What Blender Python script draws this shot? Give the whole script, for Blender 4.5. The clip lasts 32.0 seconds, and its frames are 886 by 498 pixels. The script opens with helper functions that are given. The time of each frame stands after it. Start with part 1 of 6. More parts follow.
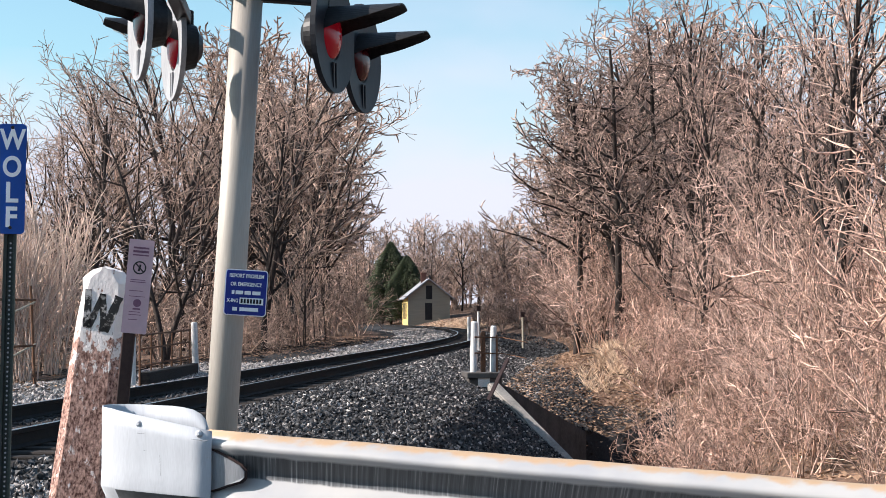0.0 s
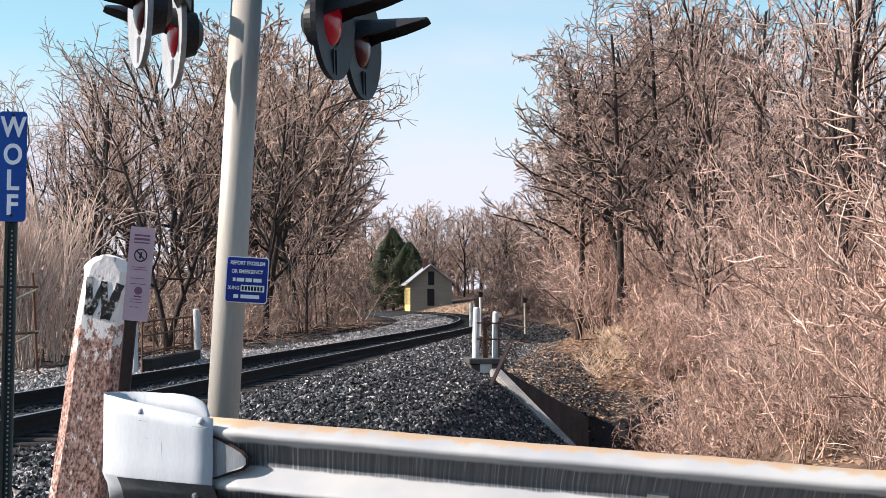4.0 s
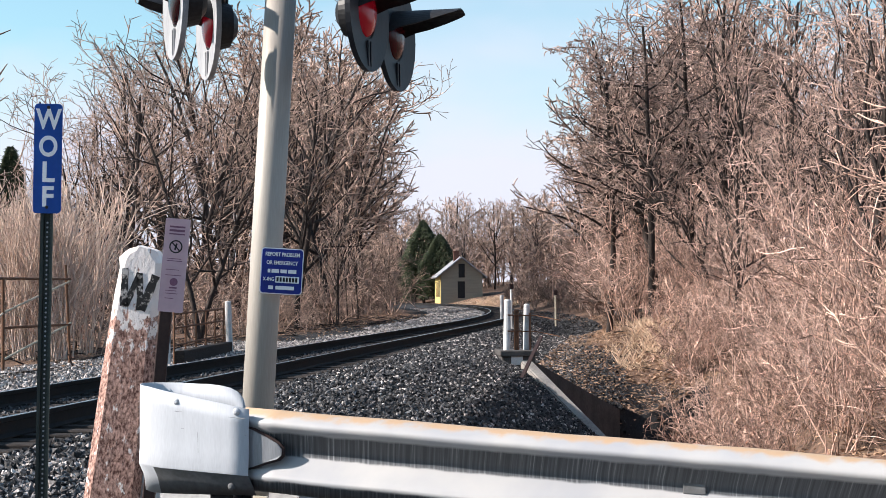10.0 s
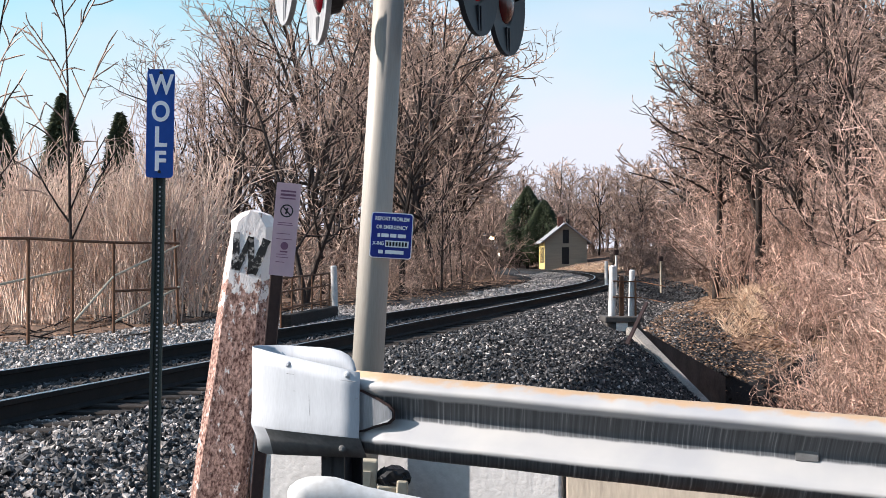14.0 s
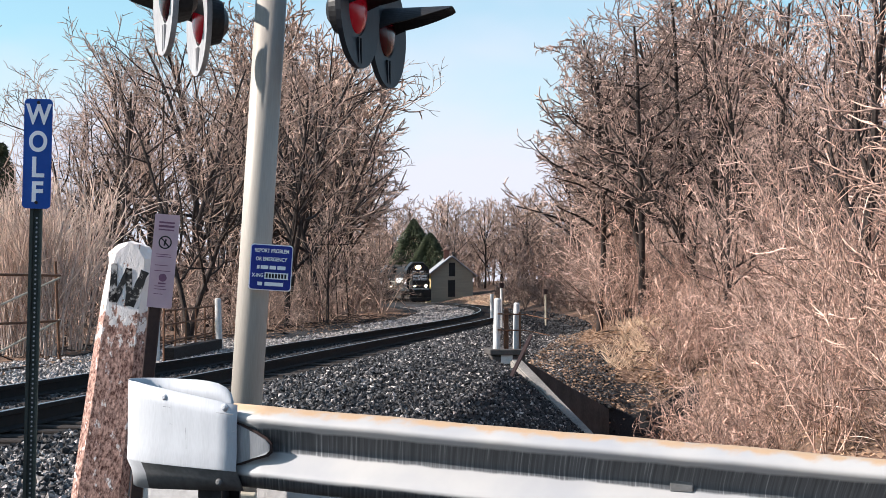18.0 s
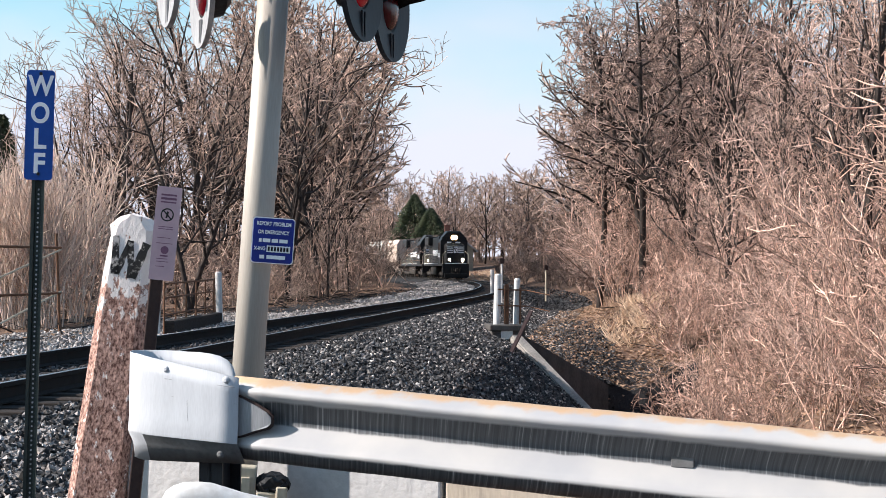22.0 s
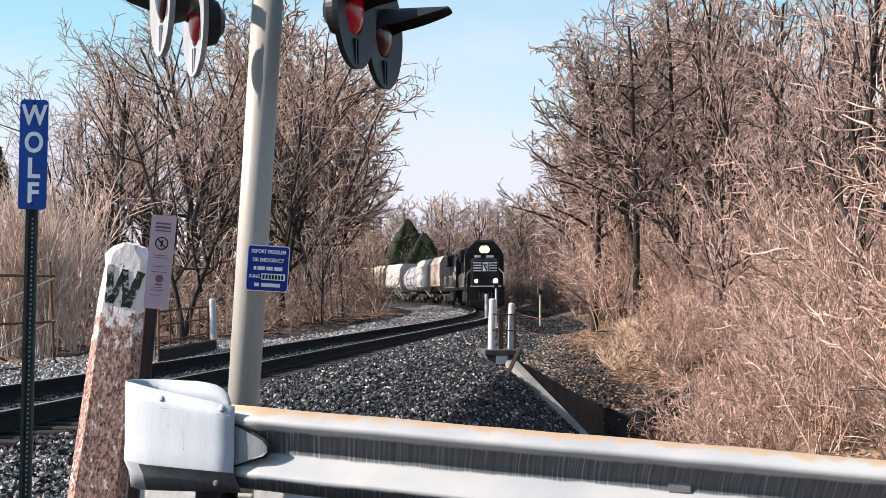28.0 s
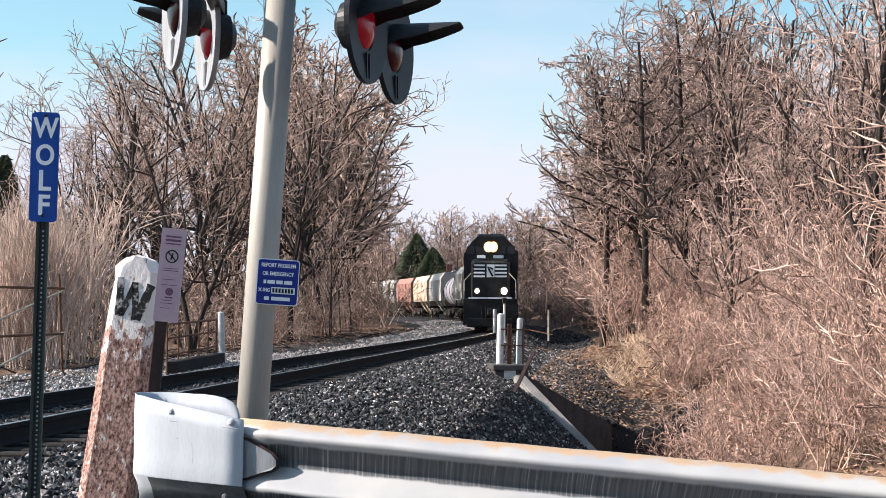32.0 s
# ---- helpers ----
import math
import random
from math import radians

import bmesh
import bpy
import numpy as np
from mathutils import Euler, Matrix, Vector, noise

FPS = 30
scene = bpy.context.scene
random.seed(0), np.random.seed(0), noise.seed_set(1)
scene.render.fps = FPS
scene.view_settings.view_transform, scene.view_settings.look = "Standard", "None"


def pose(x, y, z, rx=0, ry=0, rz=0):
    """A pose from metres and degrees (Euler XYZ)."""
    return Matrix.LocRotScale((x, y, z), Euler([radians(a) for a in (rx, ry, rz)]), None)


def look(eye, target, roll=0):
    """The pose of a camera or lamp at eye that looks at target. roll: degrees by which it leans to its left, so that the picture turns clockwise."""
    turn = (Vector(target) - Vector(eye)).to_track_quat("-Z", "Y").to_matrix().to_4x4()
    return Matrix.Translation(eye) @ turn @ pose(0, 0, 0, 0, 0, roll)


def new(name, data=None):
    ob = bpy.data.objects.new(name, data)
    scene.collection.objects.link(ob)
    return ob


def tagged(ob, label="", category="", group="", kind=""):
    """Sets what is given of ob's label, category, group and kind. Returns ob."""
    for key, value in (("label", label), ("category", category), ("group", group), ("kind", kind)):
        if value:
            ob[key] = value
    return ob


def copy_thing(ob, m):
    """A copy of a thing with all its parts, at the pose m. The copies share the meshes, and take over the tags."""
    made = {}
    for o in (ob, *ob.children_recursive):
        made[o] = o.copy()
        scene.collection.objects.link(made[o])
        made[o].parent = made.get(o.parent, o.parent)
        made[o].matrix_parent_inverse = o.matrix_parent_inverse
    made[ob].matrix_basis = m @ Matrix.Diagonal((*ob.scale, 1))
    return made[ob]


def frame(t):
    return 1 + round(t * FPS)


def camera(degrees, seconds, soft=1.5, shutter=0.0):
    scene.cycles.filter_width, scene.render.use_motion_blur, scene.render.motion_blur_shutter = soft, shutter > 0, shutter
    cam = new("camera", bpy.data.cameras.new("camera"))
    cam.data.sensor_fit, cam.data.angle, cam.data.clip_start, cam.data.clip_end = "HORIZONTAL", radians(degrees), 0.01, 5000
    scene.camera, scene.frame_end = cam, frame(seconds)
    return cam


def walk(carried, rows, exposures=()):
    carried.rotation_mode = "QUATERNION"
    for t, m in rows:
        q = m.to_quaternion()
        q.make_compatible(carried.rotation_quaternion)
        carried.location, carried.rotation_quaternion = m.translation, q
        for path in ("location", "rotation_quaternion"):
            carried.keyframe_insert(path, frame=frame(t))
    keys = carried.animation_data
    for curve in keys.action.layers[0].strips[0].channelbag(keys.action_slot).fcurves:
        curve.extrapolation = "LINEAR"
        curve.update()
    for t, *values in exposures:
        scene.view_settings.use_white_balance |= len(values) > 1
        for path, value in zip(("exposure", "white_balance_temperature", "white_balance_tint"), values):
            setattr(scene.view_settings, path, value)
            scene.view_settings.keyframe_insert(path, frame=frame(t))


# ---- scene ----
cam = camera(29.30, 32.0, soft=0.6)
walk(cam, [
    (0, pose(0.0125, 0.0022, 1.0527, 92.263, 0.224, -4.372)),
    (0.5, pose(0.0143, 0.0023, 1.0549, 92.224, 0.144, -4.365)),
    (1, pose(0.0157, 0.0020, 1.0565, 92.179, 0.063, -4.332)),
    (1.5, pose(0.0164, 0.0009, 1.0575, 92.129, -0.070, -4.322)),
    (2, pose(0.0166, -0.0002, 1.0579, 92.091, -0.060, -4.343)),
    (2.5, pose(0.0168, -0.0009, 1.0575, 92.027, 0.052, -4.395)),
    (3, pose(0.0171, 0.0000, 1.0572, 91.947, 0.158, -4.439)),
    (3.5, pose(0.0174, 0.0009, 1.0569, 91.847, 0.276, -4.433)),
    (4, pose(0.0176, 0.0019, 1.0566, 91.785, 0.370, -4.297)),
    (4.5, pose(0.0179, 0.0028, 1.0563, 91.818, 0.407, -3.951)),
    (5, pose(0.0088, 0.0002, 1.0573, 91.943, 0.401, -3.353)),
    (5.5, pose(-0.0020, -0.0006, 1.0584, 92.125, 0.390, -2.677)),
    (6, pose(-0.0131, -0.0005, 1.0592, 92.275, 0.347, -2.041)),
    (6.5, pose(-0.0195, -0.0016, 1.0583, 92.319, 0.342, -1.739)),
    (7, pose(-0.0190, -0.0032, 1.0560, 92.216, 0.415, -1.829)),
    (7.5, pose(-0.0150, -0.0035, 1.0539, 91.987, 0.465, -2.155)),
    (8, pose(-0.0107, -0.0025, 1.0525, 91.741, 0.600, -2.497)),
    (8.5, pose(-0.0072, -0.0010, 1.0513, 91.579, 0.570, -2.778)),
    (9, pose(-0.0047, 0.0009, 1.0507, 91.511, 0.488, -2.970)),
    (9.5, pose(-0.0029, 0.0024, 1.0510, 91.525, 0.419, -3.118)),
    (10, pose(-0.0007, 0.0020, 1.0517, 91.535, 0.359, -3.273)),
    (10.5, pose(0.0011, 0.0007, 1.0520, 91.506, 0.346, -3.434)),
    (11, pose(0.0011, 0.0005, 1.0520, 91.415, 0.311, -3.626)),
    (11.5, pose(-0.0002, 0.0010, 1.0519, 91.302, 0.385, -3.763)),
    (12, pose(-0.0022, 0.0014, 1.0521, 91.153, 0.470, -3.483)),
    (12.5, pose(-0.0073, 0.0009, 1.0528, 90.981, 0.510, -2.615)),
    (13, pose(-0.0170, -0.0006, 1.0526, 90.766, 0.476, -1.332)),
    (13.5, pose(-0.0294, -0.0024, 1.0502, 90.544, 0.284, -0.172)),
    (14, pose(-0.0245, -0.0005, 1.0481, 90.385, 0.108, 0.234)),
    (14.5, pose(-0.0196, 0.0014, 1.0459, 90.282, -0.078, -0.132)),
    (15, pose(-0.0146, 0.0033, 1.0437, 90.254, -0.222, -0.859)),
    (15.5, pose(-0.0097, 0.0052, 1.0415, 90.316, -0.264, -1.537)),
    (16, pose(-0.0038, 0.0029, 1.0426, 90.457, -0.229, -2.183)),
    (16.5, pose(-0.0001, 0.0012, 1.0435, 90.770, -0.094, -2.781)),
    (17, pose(0.0018, -0.0002, 1.0444, 91.075, 0.002, -3.212)),
    (17.5, pose(0.0033, -0.0021, 1.0448, 91.345, 0.088, -3.507)),
    (18, pose(0.0046, -0.0041, 1.0445, 91.492, 0.055, -3.601)),
    (18.5, pose(0.0048, -0.0045, 1.0443, 91.488, 0.009, -3.584)),
    (19, pose(0.0035, -0.0031, 1.0445, 91.470, -0.098, -3.527)),
    (19.5, pose(0.0020, -0.0018, 1.0446, 91.449, -0.203, -3.460)),
    (20, pose(0.0014, -0.0017, 1.0438, 91.446, -0.330, -3.443)),
    (20.5, pose(0.0007, -0.0017, 1.0424, 91.353, -0.387, -3.433)),
    (21, pose(-0.0008, -0.0005, 1.0414, 91.177, -0.407, -3.438)),
    (21.5, pose(-0.0025, 0.0013, 1.0410, 90.941, -0.444, -3.479)),
    (22, pose(-0.0028, 0.0024, 1.0411, 90.656, -0.376, -3.593)),
    (22.5, pose(-0.0005, 0.0018, 1.0417, 90.424, -0.252, -3.788)),
    (23, pose(0.0032, 0.0003, 1.0429, 90.331, -0.159, -4.002)),
    (23.5, pose(0.0063, -0.0013, 1.0445, 90.398, -0.046, -4.156)),
    (24, pose(0.0078, -0.0030, 1.0455, 90.610, 0.043, -4.209)),
    (24.5, pose(0.0077, -0.0042, 1.0450, 90.869, 0.037, -4.206)),
    (25, pose(0.0064, -0.0027, 1.0434, 91.062, 0.041, -4.180)),
    (25.5, pose(0.0043, 0.0009, 1.0423, 91.181, 0.018, -4.145)),
    (26, pose(0.0005, 0.0039, 1.0429, 91.274, -0.025, -4.102)),
    (26.5, pose(-0.0052, 0.0059, 1.0448, 91.362, -0.006, -4.033)),
    (27, pose(-0.0058, 0.0053, 1.0456, 91.427, 0.024, -3.968)),
    (27.5, pose(-0.0064, 0.0048, 1.0464, 91.476, 0.066, -3.885)),
    (28, pose(-0.0070, 0.0042, 1.0472, 91.500, 0.100, -3.792)),
    (28.5, pose(-0.0076, 0.0036, 1.0481, 91.493, 0.102, -3.693)),
    (29, pose(-0.0069, 0.0021, 1.0475, 91.460, 0.075, -3.569)),
    (29.5, pose(-0.0068, 0.0013, 1.0472, 91.466, 0.045, -3.489)),
    (30, pose(-0.0076, 0.0009, 1.0476, 91.556, -0.069, -3.511)),
    (30.5, pose(-0.0088, 0.0010, 1.0486, 91.715, -0.131, -3.582)),
    (31, pose(-0.0100, 0.0009, 1.0498, 91.856, -0.274, -3.638)),
    (31.5, pose(-0.0116, -0.0000, 1.0500, 91.965, -0.314, -3.629)),
    (32, pose(-0.0132, -0.0011, 1.0484, 91.990, -0.258, -3.515)),
])


# ---------------------------------------------------------------- light
SUN_AZ, SUN_EL = radians(-90.7), radians(32.5)  # from the left
world = bpy.data.worlds.new("sky")
scene.world = world
world.use_nodes = True
wn, wl = world.node_tree.nodes, world.node_tree.links
sky = wn.new("ShaderNodeTexSky")
sky.sky_type = "NISHITA"
sky.sun_disc = False
sky.sun_elevation, sky.sun_rotation = SUN_EL, SUN_AZ
sky.air_density, sky.dust_density, sky.ozone_density = 1.0, 1.0, 1.0
# thin high veil, thicker low down, in broad soft patches
wco = wn.new("ShaderNodeTexCoord")
wmap = wn.new("ShaderNodeMapping")
wmap.inputs["Scale"].default_value = (2.2, 2.2, 5.0)
wl.new(wco.outputs["Generated"], wmap.inputs["Vector"])
wno = wn.new("ShaderNodeTexNoise")
wno.inputs["Scale"].default_value, wno.inputs["Detail"].default_value = 2.0, 4.0
wl.new(wmap.outputs["Vector"], wno.inputs["Vector"])
wse = wn.new("ShaderNodeSeparateXYZ")
wl.new(wco.outputs["Generated"], wse.inputs[0])
wlow = wn.new("ShaderNodeMapRange")
wlow.inputs["From Min"].default_value, wlow.inputs["From Max"].default_value = 0.03, 0.19
wlow.inputs["To Min"].default_value, wlow.inputs["To Max"].default_value = 0.50, -0.14
wl.new(wse.outputs["Z"], wlow.inputs["Value"])
wadd = wn.new("ShaderNodeMath")
wl.new(wno.outputs["Fac"], wadd.inputs[0])
wl.new(wlow.outputs[0], wadd.inputs[1])
wra = wn.new("ShaderNodeValToRGB")
wra.color_ramp.elements[0].position, wra.color_ramp.elements[1].position = 0.42, 0.85
wra.color_ramp.elements[0].color, wra.color_ramp.elements[1].color = (0.03, 0.03, 0.03, 1), (0.92, 0.92, 0.92, 1)
wl.new(wadd.outputs[0], wra.inputs["Fac"])
wmix = wn.new("ShaderNodeMix")
wmix.data_type = "RGBA"
wmix.inputs["B"].default_value = (9.6, 9.6, 11.4, 1)
wl.new(wra.outputs["Color"], wmix.inputs["Factor"])
wtint = wn.new("ShaderNodeMix")                 # clear winter blue
wtint.data_type, wtint.blend_type = "RGBA", "MULTIPLY"
wtint.inputs["Factor"].default_value = 1.0
wtint.inputs["B"].default_value = (1.70, 2.15, 2.12, 1)
wl.new(sky.outputs["Color"], wtint.inputs["A"])
wl.new(wtint.outputs["Result"], wmix.inputs["A"])
wl.new(wmix.outputs["Result"], wn["Background"].inputs["Color"])
wn["Background"].inputs["Strength"].default_value = 0.05
sun_data = bpy.data.lights.new("sun", "SUN")
sun_data.energy, sun_data.angle, sun_data.color = 5.0, radians(0.53), (1.0, 0.915, 0.855)
sun = new("sun", sun_data)
to_sun = Vector((math.sin(SUN_AZ) * math.cos(SUN_EL), math.cos(SUN_AZ) * math.cos(SUN_EL), math.sin(SUN_EL)))
sun.matrix_world = look(to_sun * 100, (0, 0, 0))
scene.view_settings.exposure = 0.90

# ---------------------------------------------------------------- materials


def material(name, base, other=None, rough=0.8, metal=0.0, scale=6.0, fine=60.0, bump=0.3, vary=0.0, island=0.0, streak=None, spec=0.2, dist=0.01):
    """Two colours mixed by noise at two scales, with relief; vary shifts brightness from thing to thing, island from piece to piece."""
    m = bpy.data.materials.new(name)
    m.use_nodes = True
    n, l = m.node_tree.nodes, m.node_tree.links
    bsdf = n["Principled BSDF"]
    bsdf.inputs["Roughness"].default_value, bsdf.inputs["Metallic"].default_value = rough, metal
    bsdf.inputs["Specular IOR Level"].default_value = spec
    other = other or tuple(c * 0.7 for c in base)
    co = n.new("ShaderNodeTexCoord")
    vec = co.outputs["Object"]
    if streak:
        mp = n.new("ShaderNodeMapping")
        mp.inputs["Scale"].default_value = streak
        l.new(vec, mp.inputs["Vector"])
        vec = mp.outputs["Vector"]
    big, small = n.new("ShaderNodeTexNoise"), n.new("ShaderNodeTexNoise")
    big.inputs["Scale"].default_value, big.inputs["Detail"].default_value = scale, 5.0
    small.inputs["Scale"].default_value, small.inputs["Detail"].default_value = fine, 3.0
    for t in (big, small):
        l.new(vec, t.inputs["Vector"])
    ramp = n.new("ShaderNodeValToRGB")
    ramp.color_ramp.elements[0].position, ramp.color_ramp.elements[1].position = 0.38, 0.64
    ramp.color_ramp.elements[0].color, ramp.color_ramp.elements[1].color = (*base, 1), (*other, 1)
    mixf = n.new("ShaderNodeMath")
    mixf.operation = "MULTIPLY_ADD"
    mixf.inputs[1].default_value, mixf.inputs[2].default_value = 0.45, 0.0
    l.new(small.outputs["Fac"], mixf.inputs[0])
    addf = n.new("ShaderNodeMath")
    addf.operation = "MULTIPLY_ADD"
    addf.inputs[1].default_value = 0.55
    l.new(big.outputs["Fac"], addf.inputs[0])
    l.new(mixf.outputs[0], addf.inputs[2])
    l.new(addf.outputs[0], ramp.inputs["Fac"])
    colour = ramp.outputs["Color"]
    for amount, node, socket in ((vary, "ShaderNodeObjectInfo", "Random"), (island, "ShaderNodeNewGeometry", "Random Per Island")):
        if amount:
            src = n.new(node)
            rng = n.new("ShaderNodeMapRange")
            rng.inputs["To Min"].default_value, rng.inputs["To Max"].default_value = 1 - amount, 1 + amount
            l.new(src.outputs[socket], rng.inputs["Value"])
            mul = n.new("ShaderNodeVectorMath")
            mul.operation = "SCALE"
            l.new(colour, mul.inputs[0])
            l.new(rng.outputs[0], mul.inputs["Scale"])
            colour = mul.outputs[0]
    l.new(colour, bsdf.inputs["Base Color"])
    if bump:
        b = n.new("ShaderNodeBump")
        b.inputs["Strength"].default_value, b.inputs["Distance"].default_value = bump, dist
        l.new(addf.outputs[0], b.inputs["Height"])
        l.new(b.outputs["Normal"], bsdf.inputs["Normal"])
    return m


def glow(name, colour, strength):
    m = bpy.data.materials.new(name)
    m.use_nodes = True
    bsdf = m.node_tree.nodes["Principled BSDF"]
    bsdf.inputs["Base Color"].default_value = (*colour, 1)
    bsdf.inputs["Emission Color"].default_value = (*colour, 1)
    bsdf.inputs["Emission Strength"].default_value = strength
    return m


LITTER = material("leaf_litter", (0.19, 0.115, 0.08), (0.045, 0.03, 0.023), 0.95, scale=1.6, fine=14, bump=1.0, dist=0.08)
SOIL = material("ballast_bed", (0.035, 0.033, 0.034), (0.014, 0.0135, 0.0145), 0.95, scale=2.0, fine=26, bump=1.0, dist=0.05)
STONE = material("ballast_stone", (0.095, 0.092, 0.094), (0.009, 0.0085, 0.009), 0.85, scale=9, fine=60, bump=0.4, island=0.9)
PALE_STONE = material("pale_ballast_stone", (0.5, 0.45, 0.425), (0.1, 0.088, 0.083), 0.85, scale=9, fine=60, bump=0.4, island=0.65)
RAIL = material("rail_steel", (0.016, 0.0125, 0.0115), (0.009, 0.008, 0.008), 0.8, 0.0, spec=0.2, scale=5, fine=60, bump=0.3)
RAILTOP = material("rail_running_surface", (0.55, 0.55, 0.57), (0.35, 0.34, 0.34), 0.28, 1.0, scale=5, fine=60, bump=0.05)
SLEEPER = material("sleeper_timber", (0.05, 0.04, 0.035), (0.02, 0.017, 0.016), 0.9, scale=5, fine=40, bump=0.7, vary=0.35, streak=(0.4, 6, 6))
GALV = material("galvanized_steel", (0.5, 0.515, 0.545), (0.43, 0.44, 0.47), 0.55, 0.05, scale=3, fine=40, bump=0.08, streak=(6, 6, 0.7))
GALV_OLD = material("weathered_galvanized_rail", (0.3, 0.305, 0.32), (0.2, 0.205, 0.22), 0.5, 0.3, scale=2.2, fine=34, bump=0.12, streak=(7, 7, 0.6))
ALU = material("mast_aluminium", (0.41, 0.372, 0.33), (0.34, 0.31, 0.275), 0.5, 0.1, scale=2, fine=30, bump=0.06, streak=(8, 8, 0.5))
# lamp plates towards the sun; GREYBACK is the unlit copy, also for dark posts
LIT_PLATE = material("lit_plate_grey", (0.34, 0.34, 0.35), (0.22, 0.22, 0.23), 0.6, scale=3, fine=25, bump=0.05, streak=(9, 9, 0.8))
BLACK = material("signal_black_paint", (0.012, 0.012, 0.013), (0.025, 0.025, 0.027), 0.45, scale=5, fine=50, bump=0.08)
GREYBACK = material("unlit_plate_and_post_grey", (0.022, 0.024, 0.03), (0.015, 0.016, 0.02), 0.5, scale=3, fine=25, bump=0.05, streak=(9, 9, 0.8))
LENS = glow("red_signal_lens", (0.05, 0.002, 0.005), 0.0)
LENS_LIT = glow("lit_red_signal_lens", (0.20, 0.003, 0.010), 0.16)
for lens in (LENS, LENS_LIT):
    lens.node_tree.nodes["Principled BSDF"].inputs["Roughness"].default_value = 0.2
    lens.node_tree.nodes["Principled BSDF"].inputs["Specular IOR Level"].default_value = 0.25
BLUE = material("blue_sign_sheeting", (0.014, 0.075, 0.34), (0.012, 0.062, 0.29), 0.4, scale=3, fine=30, bump=0.02)
BLUE2 = material("deep_blue_sign_sheeting", (0.02, 0.035, 0.25), (0.018, 0.03, 0.2), 0.4, scale=3, fine=30, bump=0.02)
WHITE = material("white_sign_lettering", (0.88, 0.88, 0.89), (0.8, 0.8, 0.82), 0.5, scale=9, fine=60, bump=0.03)
INK = material("black_ink", (0.02, 0.02, 0.022), (0.03, 0.03, 0.03), 0.6, scale=9, fine=60, bump=0.02)
PINK = material("faded_pink_sign", (0.52, 0.37, 0.42), (0.46, 0.33, 0.37), 0.6, scale=4, fine=30, bump=0.03)
PINKINK = material("faded_purple_ink", (0.16, 0.08, 0.13), (0.2, 0.1, 0.16), 0.7, scale=9, fine=60, bump=0.02)
DARKPOST = material("dark_brown_post_paint", (0.03, 0.018, 0.018), (0.05, 0.03, 0.026), 0.7, scale=6, fine=50, bump=0.2)
GREENPOST = material("dark_green_post_steel", (0.03, 0.04, 0.037), (0.05, 0.058, 0.052), 0.5, scale=5, fine=60, bump=0.1)
CONCRETE = material("rough_concrete", (0.52, 0.51, 0.51), (0.42, 0.41, 0.41), 0.9, scale=3, fine=26, bump=0.6, dist=0.02)
CONCRETE_B = material("stained_beige_concrete", (0.50, 0.43, 0.35), (0.34, 0.29, 0.24), 0.9, scale=2.5, fine=22, bump=0.4, streak=(3, 3, 0.6))
# darker copy of the old concrete, with shade put into its colour
CONCRETE_SHADED = material("dark_shaded_concrete", (0.10, 0.09, 0.085), (0.055, 0.05, 0.048), 0.8, scale=2.0, fine=22, bump=0.4, streak=(3, 3, 0.7))
CONCRETE_D = material("old_grey_concrete", (0.30, 0.275, 0.25), (0.17, 0.16, 0.15), 0.95, scale=2.0, fine=22, bump=0.5, dist=0.02)
PAINTWHITE = material("white_post_paint", (0.66, 0.65, 0.64), (0.52, 0.5, 0.48), 0.7, scale=5, fine=40, bump=0.15)
RUST = material("rusty_iron", (0.17, 0.085, 0.05), (0.10, 0.055, 0.036), 0.85, scale=6, fine=40, bump=0.3)
CREAM = material("cream_box_paint", (0.50, 0.44, 0.34), (0.40, 0.35, 0.27), 0.6, scale=4, fine=40, bump=0.1)
SIDING = material("tan_clapboard_paint", (0.30, 0.265, 0.21), (0.24, 0.21, 0.17), 0.85, scale=1.2, fine=14, bump=0.2, streak=(0.3, 0.3, 6))
# brighter copy of the siding, with the sunlight in its colour
SUNLIT_SIDING = material("sunlit_clapboard_yellow", (0.62, 0.46, 0.18), (0.52, 0.38, 0.15), 0.8, scale=1.2, fine=14, bump=0.2)
SHINGLE = material("grey_roof_shingles", (0.30, 0.30, 0.32), (0.20, 0.20, 0.22), 0.85, scale=2, fine=18, bump=0.4)
DARKGLASS = material("dark_boarded_opening", (0.012, 0.012, 0.014), (0.02, 0.02, 0.022), 0.4, scale=2, fine=20, bump=0.05)
BRICK = material("red_chimney_brick", (0.16, 0.075, 0.055), (0.11, 0.055, 0.045), 0.9, scale=4, fine=30, bump=0.4)
BARK = material("grey_brown_bark", (0.062, 0.047, 0.041), (0.016, 0.0125, 0.0115), 0.9, scale=5, fine=30, bump=0.7, dist=0.03, vary=0.3, streak=(5, 5, 0.8))
TWIG_L = material("grey_brown_twigs", (0.58, 0.41, 0.33), (0.14, 0.098, 0.08), 0.85, scale=2, fine=12, bump=0.0, vary=0.25, island=0.6)
TWIG_R = material("pinkish_tan_twigs", (0.72, 0.47, 0.375), (0.12, 0.077, 0.06), 0.8, scale=1.2, fine=12, bump=0.0, vary=0.35, island=0.7)
TWIG_S = material("weathered_brush_stems", (0.52, 0.335, 0.255), (0.12, 0.078, 0.062), 0.85, scale=2, fine=12, bump=0.0, vary=0.3, island=0.6)
TWIG_V = material("dark_vine_twigs", (0.4, 0.285, 0.24), (0.1, 0.072, 0.062), 0.85, scale=1.2, fine=12, bump=0.0, vary=0.2, island=0.6)
TWIG_D = material("dull_pinkish_brown_twigs", (0.7, 0.485, 0.4), (0.2, 0.135, 0.112), 0.85, scale=1.5, fine=12, bump=0.0, vary=0.25, island=0.6)
